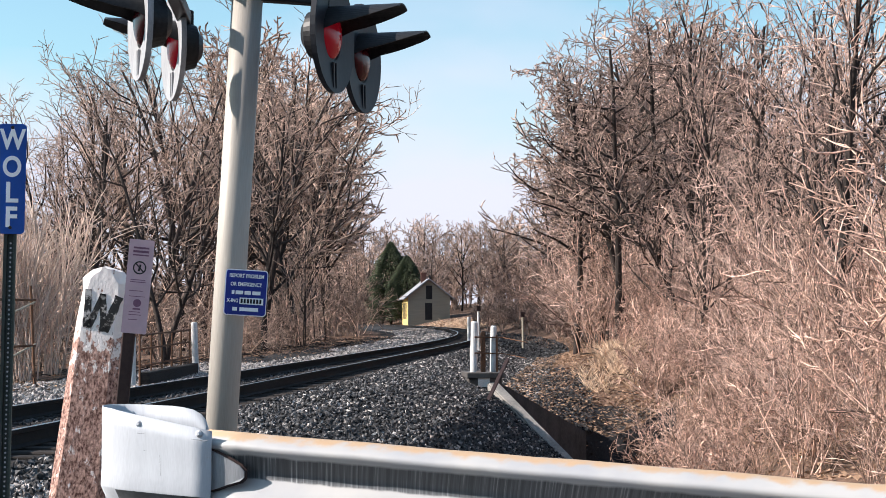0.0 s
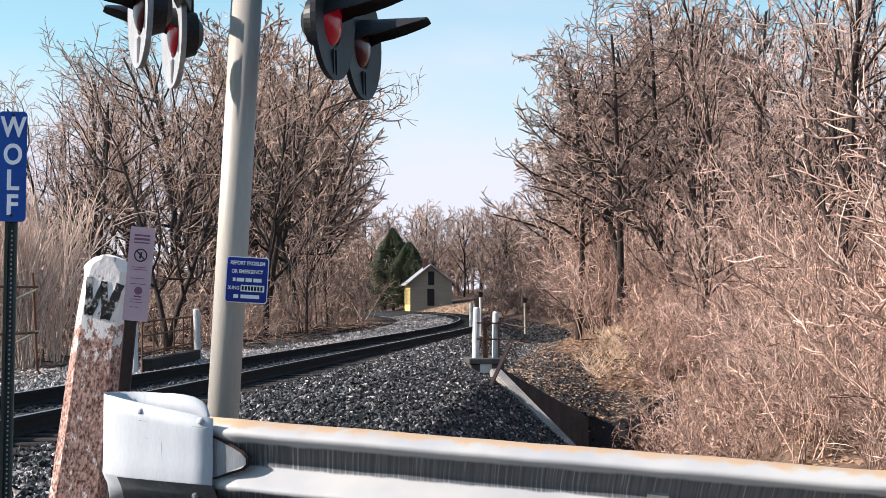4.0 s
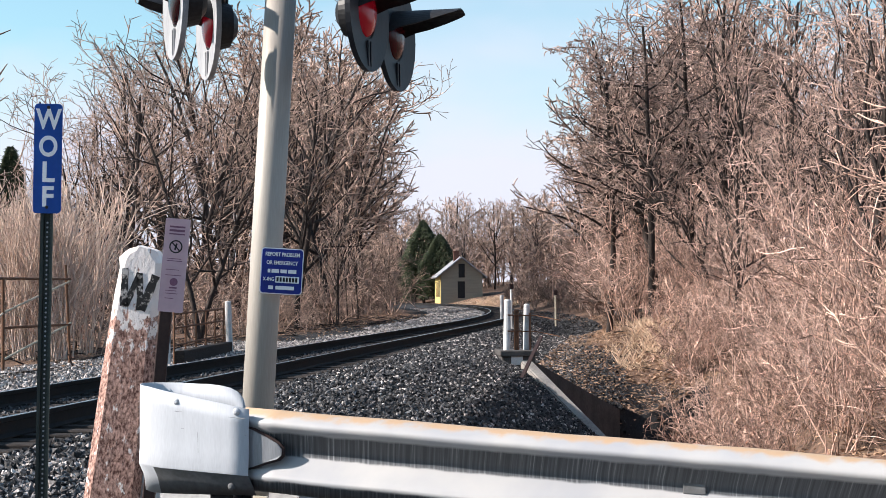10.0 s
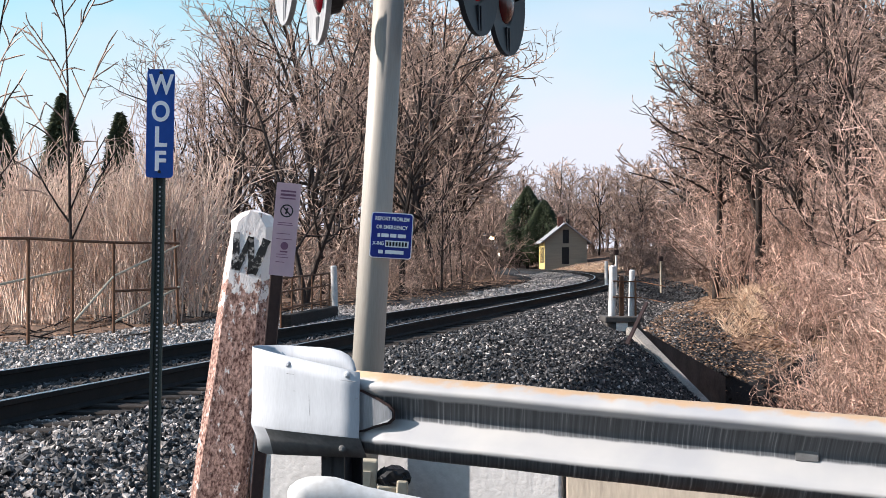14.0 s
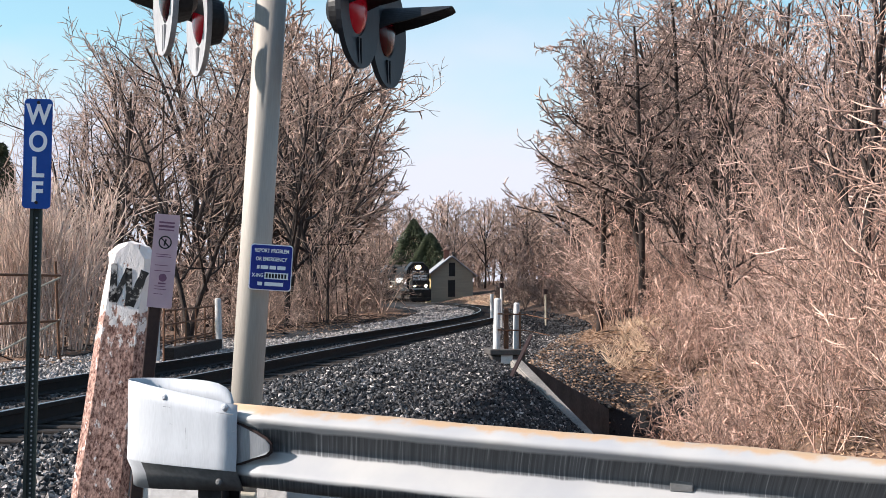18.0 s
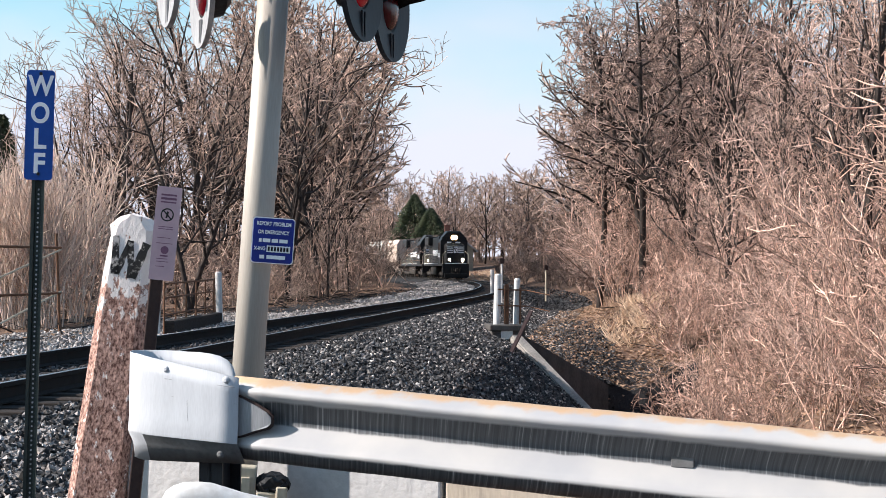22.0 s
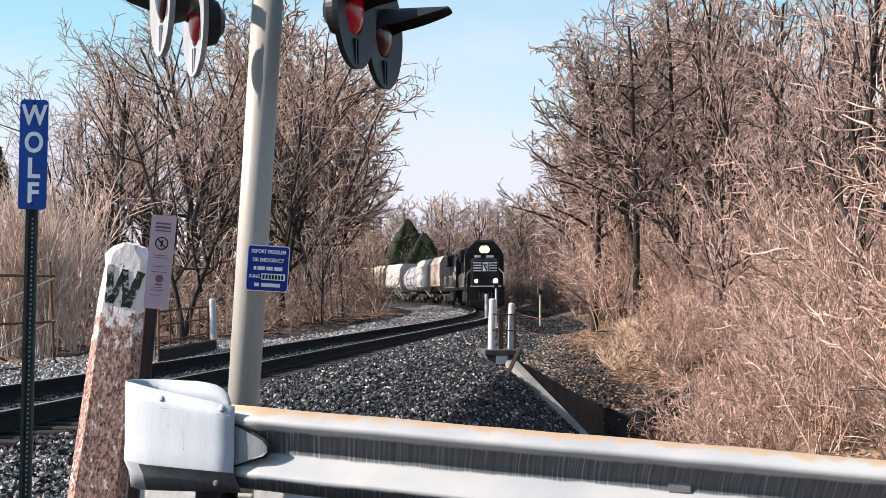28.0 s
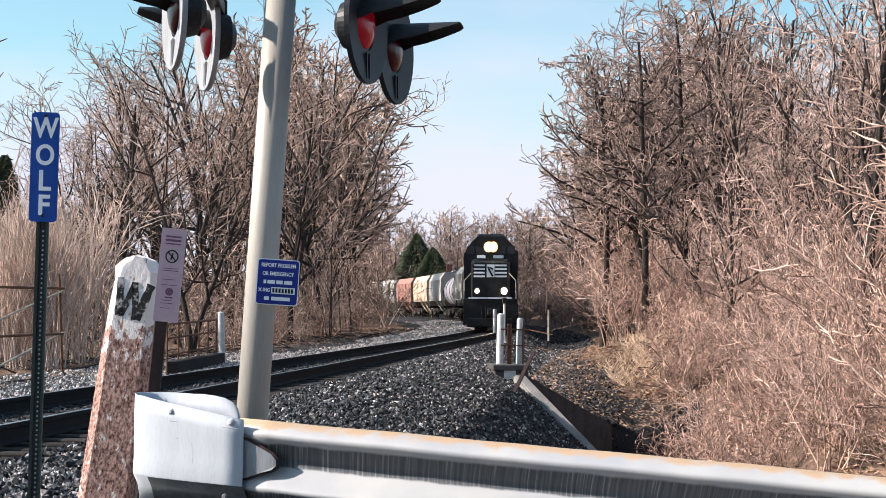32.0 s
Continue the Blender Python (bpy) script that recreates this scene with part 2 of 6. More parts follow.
TWIG_U = material("dark_undergrowth_twigs", (0.36, 0.255, 0.21), (0.11, 0.078, 0.066), 0.85, scale=1.5, fine=12, bump=0.0, island=0.55)
TWIG_PALE = material("pale_straw_stems", (0.74, 0.565, 0.47), (0.5, 0.375, 0.305), 0.8, scale=2, fine=12, bump=0.0, vary=0.15, island=0.3)
NEEDLE = material("dark_evergreen_needles", (0.06, 0.068, 0.032), (0.025, 0.036, 0.02), 0.7, scale=2, fine=12, bump=0.0, island=0.4)
STRAW = material("dry_grass", (0.66, 0.48, 0.35), (0.46, 0.32, 0.22), 0.9, scale=2, fine=12, bump=0.0, island=0.35)
ROADTAR = material("worn_asphalt", (0.06, 0.06, 0.062), (0.04, 0.04, 0.042), 0.9, scale=2, fine=60, bump=0.4)

# ---------------------------------------------------------------- mesh helpers


def part(name, bm, mat, parent=None, label=""):
    """Links a bmesh as one mesh object under a thing or a part."""
    me = bpy.data.meshes.new(name)
    bm.normal_update()
    bm.to_mesh(me)
    bm.free()
    me.materials.append(mat)
    ob = new(name, me)
    if parent:
        ob.parent = parent
    return tagged(ob, label)


def raw(name, verts, faces, mat, parent=None, label=""):
    me = bpy.data.meshes.new(name)
    me.from_pydata(verts, [], faces)
    me.update()
    me.materials.append(mat)
    ob = new(name, me)
    if parent:
        ob.parent = parent
    return tagged(ob, label)


def shared(name, me, parent, m):
    ob = new(name, me)
    ob.parent = parent
    ob.matrix_basis = m
    return ob


def thing(name, m, label, category, group="", kind=""):
    ob = new(name)
    ob.matrix_basis = m
    return tagged(ob, label, category, group, kind)


def box(bm, x0, y0, z0, x1, y1, z1, bev=0.0, m=None):
    r = bmesh.ops.create_cube(bm, size=1)
    vs = r["verts"]
    for v in vs:
        v.co = Vector((x0 + (v.co.x + 0.5) * (x1 - x0), y0 + (v.co.y + 0.5) * (y1 - y0), z0 + (v.co.z + 0.5) * (z1 - z0)))
    if m is not None:
        bmesh.ops.transform(bm, matrix=m, verts=vs)
    if bev:
        es = {e for v in vs for e in v.link_edges}
        bmesh.ops.bevel(bm, geom=list(es), offset=bev, segments=2, affect="EDGES", profile=0.5)
    return bm


def cyl(bm, p0, p1, r0, r1=None, seg=16, caps=True):
    p0, p1 = Vector(p0), Vector(p1)
    r1 = r0 if r1 is None else r1
    d = p1 - p0
    m = Matrix.Translation((p0 + p1) / 2) @ d.to_track_quat("Z", "Y").to_matrix().to_4x4()
    bmesh.ops.create_cone(bm, cap_ends=caps, segments=seg, radius1=r0, radius2=r1, depth=d.length, matrix=m)
    return bm


def sweep(bm, profile, path, closed=True):
    """Carries a profile (x across, z up) along rows of (point, side vector, up vector)."""
    rings = []
    for p, side, up in path:
        rings.append([bm.verts.new(Vector(p) + Vector(side) * a + Vector(up) * b) for a, b in profile])
    k = len(profile)
    for r0, r1 in zip(rings, rings[1:]):
        for i in range(k if closed else k - 1):
            bm.faces.new((r0[i], r0[(i + 1) % k], r1[(i + 1) % k], r1[i]))
    if closed:
        bm.faces.new(rings[0][::-1])
        bm.faces.new(rings[-1])
    bmesh.ops.recalc_face_normals(bm, faces=bm.faces)
    return bm


def plate(bm, w, h, r, depth, seg=5):
    """A plate in the XZ plane with rounded corners, its front on y = 0 and its back on y = depth."""
    pts = []
    for cx, cz, a0 in ((w / 2 - r, h / 2 - r, 0), (-w / 2 + r, h / 2 - r, 90), (-w / 2 + r, -h / 2 + r, 180), (w / 2 - r, -h / 2 + r, 270)):
        for i in range(seg + 1):
            a = radians(a0 + 90 * i / seg)
            pts.append((cx + r * math.cos(a), cz + r * math.sin(a)))
    front = [bm.verts.new((x, 0, z)) for x, z in pts]
    back = [bm.verts.new((x, depth, z)) for x, z in pts]
    bm.faces.new(front)
    bm.faces.new(back[::-1])
    for i in range(len(pts)):
        j = (i + 1) % len(pts)
        bm.faces.new((front[i], back[i], back[j], front[j]))
    bmesh.ops.recalc_face_normals(bm, faces=bm.faces)
    return bm


def letters(name, text, size, mat, parent, m, bold=0.0, stretch=1.0, label=""):
    """Raised lettering in the built-in font, as a mesh, upright in the XZ plane facing -y."""
    cu = bpy.data.curves.new(name, "FONT")
    cu.body, cu.size, cu.extrude, cu.offset = text, size, 0.0015, bold
    cu.align_x, cu.align_y = "CENTER", "CENTER"
    tmp = new(name, cu)
    me = bpy.data.meshes.new_from_object(tmp.evaluated_get(bpy.context.evaluated_depsgraph_get()))
    bpy.data.objects.remove(tmp)
    me.materials.clear()
    me.materials.append(mat)
    ob = new(name, me)
    me.transform(Matrix.Diagonal((stretch, 1, 1, 1)))
    me.transform(Matrix.Rotation(radians(90), 4, "X"))
    ob.parent = parent
    ob.matrix_basis = m
    return tagged(ob, label)


# ---------------------------------------------------------------- the line of the track
H0, KAPPA, X0, Y0, S0 = radians(9.76), 1 / 549, 3.786, 59.0, -3.05


def line(s):
    """Place and heading (right of +y) on the centre line; s counts away from the crossing, and the curve begins at S0."""
    s = s - S0
    if s < 0:
        return X0 + s * math.sin(H0), Y0 + s * math.cos(H0), H0
    h = H0 - KAPPA * s
    return X0 + (math.cos(h) - math.cos(H0)) / KAPPA, Y0 + (math.sin(H0) - math.sin(h)) / KAPPA, h


def beside(s, d, z=0.0):
    x, y, h = line(s)
    return x + d * math.cos(h), y - d * math.sin(h), z


def near_line(x, y):
    """s and the offset d (right positive) of a place, for arrays as well."""
    x, y = np.asarray(x, float), np.asarray(y, float)
    sx, sy = math.sin(H0), math.cos(H0)
    s1 = (x - X0) * sx + (y - Y0) * sy
    d1 = (x - X0) * sy - (y - Y0) * sx
    cx, cy = X0 - math.cos(H0) / KAPPA, Y0 + math.sin(H0) / KAPPA
    rx, ry = x - cx, y - cy
    rad = np.hypot(rx, ry)
    h = np.arctan2(-ry, rx)
    s2, d2 = (H0 - h) / KAPPA, rad - 1 / KAPPA
    return np.where(s1 < 0, s1, s2) + S0, np.where(s1 < 0, d1, d2)


def wobble(x, y, f, seed):
    return np.sin(x * f + seed) * np.cos(y * f * 1.3 + seed * 2.1) + 0.5 * np.sin(x * f * 2.3 + y * f * 1.9 + seed * 0.7)


def height(x, y):
    """The ground."""
    x, y = np.asarray(x, float), np.asarray(y, float)
    s, d = near_line(x, y)
    bed = np.full(x.shape, -0.205)
    # right: ballast slope, then the creek cut, then the bank
    right = np.interp(d, [1.9, 2.6, 3.8, 5.6, 6.1, 7.4, 9, 14, 30, 80, 400], [-0.205, -0.26, -0.60, -1.85, -3.4, -3.4, -1.2, 0.4, 3.0, 5, 6])
    rightfar = np.interp(d, [1.9, 3.0, 4.2, 5.5, 9, 14, 30, 80, 400], [-0.205, -0.75, -0.7, -0.3, 0.5, 1.2, 2.6, 4, 5])
    mid = np.interp(d, [1.9, 2.4, 5.2, 6.4, 7.2, 9, 14, 30, 80, 400], [-0.205, -0.29, -1.45, -2.0, -1.7, -0.6, 0.6, 3.0, 5, 6])
    f = np.clip((s + 20.8) / 0.8, 0, 1)
    right = right * (1 - f) + mid * f
    f = np.clip((s + 19) / 9, 0, 1)
    right = right * (1 - f) + rightfar * f
    left = np.interp(-d, [1.9, 3.0, 6, 12, 30, 80, 400], [-0.205, -0.42, -0.38, -0.5, -0.8, 0.5, 6])
    z = np.where(d > 1.9, right, np.where(d < -1.9, left, bed))
    # the creek passes under the line beyond the wing wall
    w = np.interp(d, [3.4, 5.5], [-24.2, -28.0])
    c = np.clip((s - w) / 0.25, 0, 1) * (1 - np.clip((s - np.interp(d, [3.7, 5.9, 8], [-22.0, -20.2, -19.4])) / 0.25, 0, 1)) * np.clip((d - 3.4) / 0.2, 0, 1) * np.clip((9 - d) / 1.5, 0, 1)
    z = z * (1 - c) + np.minimum(z, -3.2) * c
    # level ground beside the road crossing
    g = np.clip((19.0 - y) / 5, 0, 1) * np.clip((d + 20) / 10, 0, 1) * np.clip((np.abs(d) - 2.0) / 1.2, 0, 1)
    z = z * (1 - g) + np.minimum(-0.42, np.maximum(z, -0.5)) * g
    z = z + 0.05 * wobble(x, y, 0.9, 1.0) * np.clip((np.abs(d) - 5) / 4, 0, 1) * (1 - g)
    z = z + 0.5 * wobble(x, y, 0.12, 3.0) * np.clip((np.abs(d) - 12) / 14, 0, 1) * (1 - g)
    far = np.clip((np.hypot(x, y) - 350) / 300, 0, 1)
    return z * (1 - far) - 0.5 * far


def ground_z(x, y):
    return float(height(np.array([x]), np.array([y]))[0])


def ground():
    xs = np.unique(np.concatenate([np.arange(2, 9, 0.25), np.arange(-30, 40, 0.5), np.arange(-120, 140, 4.0), [-2600, -1200, -600, -350, -200, 200, 350, 600, 1200, 2600]]))
    ys = np.unique(np.concatenate([np.arange(32, 46, 0.25), np.arange(-6, 70, 0.5), np.arange(70, 240, 2.0), np.arange(240, 420, 8.0), [-2600, -900, -300, -100, -40, -20, 500, 700, 1200, 2600]]))
    gx, gy = np.meshgrid(xs, ys)
    gz = height(gx, gy)
    v = np.stack([gx, gy, gz], -1).reshape(-1, 3)
    nx, ny = len(xs), len(ys)
    i = np.arange(nx * ny).reshape(ny, nx)
    f = np.stack([i[:-1, :-1], i[:-1, 1:], i[1:, 1:], i[1:, :-1]], -1).reshape(-1, 4)
    ob = raw("ground", v.tolist(), f.tolist(), LITTER)
    ob.data.materials.append(SOIL)
    cx, cy = v[f].mean(1)[:, 0], v[f].mean(1)[:, 1]
    s, d = near_line(cx, cy)
    rag = 0.5 * wobble(cx, cy, 1.7, 2.0) + 0.35 * wobble(cx, cy, 4.1, 5.0)
    # besides the ballast, the deep creek cut is coloured dark for its shade
    stony_or_shaded = ((v[f].mean(1)[:, 2] < -1.35) & (d > 0) & (d < 8.2)) | (d > -6.3 + rag) & (d + rag * (s > -22) < np.where(s < -22, 5.6, np.interp(s, [-22, -14, -6], [6.0, 4.9, 4.0])))
    ob.data.polygons.foreach_set("material_index", stony_or_shaded.astype(np.int32))
    ob.data.polygons.foreach_set("use_smooth", np.ones(len(f), bool))
    tagged(ob, "brown leaf-littered ground rising to a wooded bank", "ground", kind="structure")


ground()

# ---------------------------------------------------------------- track


def track():
    tr = thing("railway_track", pose(0, 0, 0), "single curving railway track with rusty rails on dark sleepers", "railway track", kind="structure")
    prof = [(-0.068, -0.18), (0.068, -0.18), (0.068, -0.168), (0.012, -0.145), (0.010, -0.05), (0.034, -0.04), (0.034, -0.004), (0.028, 0.0), (-0.028, 0.0), (-0.034, -0.004), (-0.034, -0.04), (-0.010, -0.05), (-0.012, -0.145), (-0.068, -0.168)]
    stations = [-110 + 2.0 * i for i in range(220)]
    for d in (-0.752, 0.752):
        bm = bmesh.new()
        rows = []
        for s in stations:
            x, y, h = line(s)
            rows.append((beside(s, d), (math.cos(h), -math.sin(h), 0), (0, 0, 1)))
        sweep(bm, prof, rows)
        r = part("rail", bm, RAIL, tr)
        r.data.materials.append(RAILTOP)
        for p in r.data.polygons:
            if p.normal.z > 0.9 and p.center.z > -0.003:
                p.material_index = 1
    return tr


TRACK = track()

# ---------------------------------------------------------------- bare trees


def tubes(segs, sides):
    """Tapered tubes for rows (p0, p1, r0, r1), as vertices and faces."""
    a = np.array(segs, float)
    p0, p1, r0, r1 = a[:, 0:3], a[:, 3:6], a[:, 6], a[:, 7]
    d = p1 - p0
    d /= np.linalg.norm(d, axis=1)[:, None] + 1e-9
    ref = np.where(np.abs(d[:, 2:3]) > 0.9, np.array([[1.0, 0, 0]]), np.array([[0, 0, 1.0]]))
    u = np.cross(d, ref)
    u /= np.linalg.norm(u, axis=1)[:, None] + 1e-9
    w = np.cross(d, u)
    vs = []
    for p, r in ((p0, r0), (p1, r1)):
        for k in range(sides):
            t = 2 * math.pi * k / sides
            vs.append(p + r[:, None] * (u * math.cos(t) + w * math.sin(t)))
    v = np.stack(vs, 1).reshape(-1, 3)
    base = np.arange(len(a))[:, None] * 2 * sides
    fs = [np.concatenate([base + k, base + (k + 1) % sides, base + sides + (k + 1) % sides, base + sides + k], 1) for k in range(sides)]
    return v.tolist(), np.concatenate(fs, 0).tolist()


def limbs(polys, sides):
    """Tapered tubes along rows (points, radii), one unbroken tube for each branch, as vertices and faces."""
    groups = {}
    for pts, rad in polys:
        groups.setdefault(len(pts), []).append((pts, rad))
    vs, fs, base = [], [], 0
    for k, rows in sorted(groups.items()):
        p = np.array([r[0] for r in rows], float)
        r = np.array([r[1] for r in rows], float)
        d = p[:, -1] - p[:, 0]
        d /= np.linalg.norm(d, axis=1)[:, None] + 1e-9
        ref = np.where(np.abs(d[:, 2:3]) > 0.9, np.array([[1.0, 0, 0]]), np.array([[0, 0, 1.0]]))
        u = np.cross(d, ref)
        u /= np.linalg.norm(u, axis=1)[:, None] + 1e-9
        w = np.cross(d, u)
        ring = [p + r[:, :, None] * (u * math.cos(2 * math.pi * j / sides) + w * math.sin(2 * math.pi * j / sides))[:, None] for j in range(sides)]
        vs.append(np.stack(ring, 2).reshape(-1, 3))
        i = base + np.arange(len(rows))[:, None] * (k * sides) + np.arange(k - 1)[None] * sides
        for j in range(sides):
            q = (j + 1) % sides
            fs.append(np.stack([i + j, i + q, i + sides + q, i + sides + j], -1).reshape(-1, 4))
        base += len(rows) * k * sides
    return np.concatenate(vs), np.concatenate(fs)


def grow(rng, p, d, length, r, level, out, spec):
    """One branch and its children. spec: per level (steps, children, angle, length share, curl, lift, first child)."""
    n, kids, angle, share, curl, lift, first = spec[level]
    g = rng.gauss
    d = Vector(d).normalized()
    at = Vector(p)
    pts, rad, ways = [tuple(at)], [r], []
    bend = Vector((g(0, curl), g(0, curl), g(0, curl)))
    for i in range(n):
        bend = bend * 0.55 + Vector((g(0, curl), g(0, curl), g(0, curl))) * 0.8
        d = (d + bend + Vector((0, 0, lift))).normalized()
        ways.append(d.copy())
        at = at + d * (length / n)
        pts.append(tuple(at))
        rad.append(r * (1 - 0.72 * (i + 1) / n))
    out[level].append((pts, rad))
    if level >= len(spec) - 1:
        return
    turn = rng.uniform(0, 6.283)
    for k in range(kids):
        f = first + (0.98 - first) * (k + rng.random()) / kids
        i = min(n - 1, int(f * n))
        q = Vector(pts[i]).lerp(Vector(pts[i + 1]), f * n - i)
        ax = ways[i]
        side = ax.orthogonal().normalized()
        turn += 2.4 + g(0, 0.5)
        side.rotate(Matrix.Rotation(turn, 3, ax))
        a = radians(g(angle, 9))
        grow(rng, q, ax * math.cos(a) + side * math.sin(a), length * share * rng.uniform(0.6, 1.2) * (1.25 - 0.6 * f), r * (1 - 0.72 * f) * 0.66, level + 1, out, spec)


def bare_tree(name, seed, tall, r, spec, bark, twig, label, lean=0.05, stems=1, group="", thin=0.006, spread=0.14, dark=0.023):
    rng = random.Random(seed)
    out = [[] for _ in spec]
    for k in range(stems):
        a = rng.uniform(0, 6.283) if stems == 1 else 6.283 * (k + rng.random()) / stems
        tilt = lean if stems == 1 else rng.uniform(0.08, lean)
        d = (tilt * math.cos(a), tilt * math.sin(a), 1)
        o = spread * (stems > 1)
        grow(rng, (o * rng.gauss(0, 1), o * rng.gauss(0, 1), -0.3), d, tall * rng.uniform(0.6, 1.0) if stems > 1 else tall, r * rng.uniform(0.7, 1), 0, out, spec)
    out = [[(p, [max(q, thin * (1.0 if i < len(w) - 1 else 0.6)) for i, q in enumerate(w)]) for p, w in rows] for rows in out]
    t = thing(name, pose(0, 0, 0), label, "tree" if stems == 1 else "shrub", group)
    v, f = limbs(out[0], 5 if stems == 1 else 4)
    raw("trunk" if stems == 1 else "stem_clump", v, f, bark, t)
    rest = [b for lv in out[1:] for b in lv]
    limit = max(dark, thin * 1.25)
    thick, fine = [b for b in rest if b[1][0] > limit], [b for b in rest if b[1][0] <= limit]
    v, f = limbs(fine, 3)
    n = len(f)
    if thick:
        v2, f2 = limbs(thick, 4)
        v, f = np.concatenate([v, v2]), np.concatenate([f, f2 + len(v)])
    crown = raw("crown", v, f, twig, t)
    crown.data.materials.append(bark)
    crown.data.polygons.foreach_set("material_index", (np.arange(len(f)) >= n).astype(np.int32))
    for o in t.children:
        o.data.polygons.foreach_set("use_smooth", np.ones(len(o.data.polygons), bool))
    return t


# (steps, children, angle, length share, curl, lift, first child)
TALL = [(10, 15, 34, 0.36, 0.03, 0.02, 0.24), (6, 6, 36, 0.46, 0.09, 0.09, 0.2), (3, 4, 40, 0.52, 0.16, 0.06, 0.2), (2, 0, 0, 0, 0.2, 0.02, 0)]
SPREAD = [(9, 13, 50, 0.44, 0.06, 0.02, 0.2), (6, 6, 44, 0.46, 0.13, 0.08, 0.2), (3, 4, 45, 0.52, 0.18, 0.04, 0.2), (2, 0, 0, 0, 0.2, 0.02, 0)]
BRUSH = [(10, 9, 40, 0.32, 0.12, 0.02, 0.16), (4, 3, 46, 0.50, 0.24, 0.09, 0.15), (2, 0, 0, 0, 0.3, 0.06, 0)]
LOW = [(5, 5, 44, 0.5, 0.10, 0.0, 0.2), (3, 3, 46, 0.5, 0.16, 0.03, 0.2), (2, 0, 0, 0, 0.2, 0.02, 0)]
FAR = [(7, 15, 44, 0.36, 0.04, 0.02, 0.25), (4, 6, 42, 0.48, 0.10, 0.06, 0.2), (2, 3, 42, 0.5, 0.15, 0.03, 0.2), (2, 0, 0, 0, 0.2, 0, 0)]
NARROW = [(9, 16, 44, 0.34, 0.06, 0.03, 0.14), (5, 6, 44, 0.48, 0.17, 0.08, 0.2), (3, 3, 46, 0.52, 0.24, 0.04, 0.2), (2, 0, 0, 0, 0.25, 0, 0)]
VINE = [(8, 18, 62, 0.30, 0.05, 0.02, 0.34), (5, 6, 52, 0.5, 0.18, 0.05, 0.15), (3, 4, 52, 0.5, 0.26, 0.0, 0.1), (3, 2, 50, 0.6, 0.34, -0.03, 0.1), (2, 0, 0, 0, 0.3, 0, 0)]
THICKET = [(7, 6, 40, 0.5, 0.11, -0.01, 0.2), (4, 4, 44, 0.48, 0.18, 0.04, 0.15), (3, 0, 0, 0, 0.22, 0.02, 0)]
SAPLING = [(8, 11, 36, 0.30, 0.035, 0.02, 0.25), (4, 4, 38, 0.5, 0.10, 0.08, 0.2), (3, 0, 0, 0, 0.15, 0.03, 0)]
CANE = [(7, 5, 16, 0.5, 0.03, 0.03, 0.2), (3, 3, 25, 0.5, 0.08, 0.05, 0.2), (2, 0, 0, 0, 0.15, 0.02, 0)]
L_TREE, R_TREE = "bare grey-brown deciduous tree in the trackside woods", "bare tree with pinkish tan twigs on the wooded bank"
L_BRUSH, R_BRUSH = "tangled leafless grey-brown thicket beside the track", "dense leafless pinkish tan brush on the creek bank"
KINDS = {
    "left": [bare_tree("tree", 11 + k, 11, 0.19, (TALL, SPREAD, TALL)[k % 3], BARK, TWIG_L, L_TREE, group="trees of the left woods", thin=0.0155, dark=0.034) for k in range(5)],
    "right": [bare_tree("tree", 31 + k, 11, 0.17, (NARROW, TALL)[k % 2], BARK, TWIG_D, R_TREE, group="trees of the right bank", thin=0.0165, dark=0.03) for k in range(5)],
    "vine": [bare_tree("tree", 36 + k, 11, 0.16, VINE, BARK, TWIG_V, "dark vine-draped bare tree with a dense rounded crown", group="vine-draped trees", thin=0.017, dark=0.036) for k in range(2)],
    "far": [bare_tree("tree", 41 + k, 11, 0.16, FAR, BARK, (TWIG_L, TWIG_U)[k % 2], L_TREE, group="trees at the far end of the cutting", thin=0.036) for k in range(3)],
    "lbrush": [bare_tree("shrub", 51 + k, 4.0, 0.042, THICKET, TWIG_L, TWIG_L, L_BRUSH, 0.6, 6, "thickets left of the track", 0.019) for k in range(3)],
    "rbrush": [bare_tree("shrub", 61 + k, 5.4, 0.027, BRUSH, TWIG_R if k % 2 else TWIG_S, TWIG_R if k < 3 else TWIG_D, R_BRUSH, 0.5, 9, "thickets on the creek bank", 0.0108, 0.3) for k in range(5)],
    "sapling": [bare_tree("sapling", 81 + k, 7.5, 0.06, SAPLING, BARK, TWIG_L, "slim bare sapling at the edge of the woods", group="saplings of the left woods", thin=0.018) for k in range(4)],
    "pale": [bare_tree("shrub", 91 + k, 4.4, 0.03, THICKET, TWIG_PALE, TWIG_PALE, "pale pinkish leafless brush beyond the fence", 0.45, 6, "pale dry shrubs", 0.016) for k in range(2)],
    "cane": [bare_tree("shrub", 71 + k, 4.2, 0.02, CANE, TWIG_PALE, TWIG_PALE, "tall pale straw-coloured upright stems of a dry shrub", 0.25, 18, "pale dry shrubs", 0.010) for k in range(2)],
}


UNDERGROWTH, SCRUB = [], []


def put(kind, rng, x, y, scale, sink=0.0):
    if kind == "farbrush":
        UNDERGROWTH.append((rng.randrange(3), x, y, ground_z(x, y), scale, rng.uniform(0, 6.283)))
        return None
    k = rng.randrange(len(KINDS[kind]))
    src = KINDS[kind][k]
    z = ground_z(x, y) - sink
    m = pose(x, y, z, rng.gauss(0, 2.5), rng.gauss(0, 2.5), rng.uniform(0, 360))
    if not src.get("used"):
        src["used"] = 1
        src.scale = (1, 1, 1)
        src.matrix_basis = m @ Matrix.Scale(scale, 4)
        return src
    keep = src.scale.copy()
    src.scale = (1, 1, 1)
    ob = copy_thing(src, m @ Matrix.Scale(scale, 4))
    src.scale = keep
    return ob


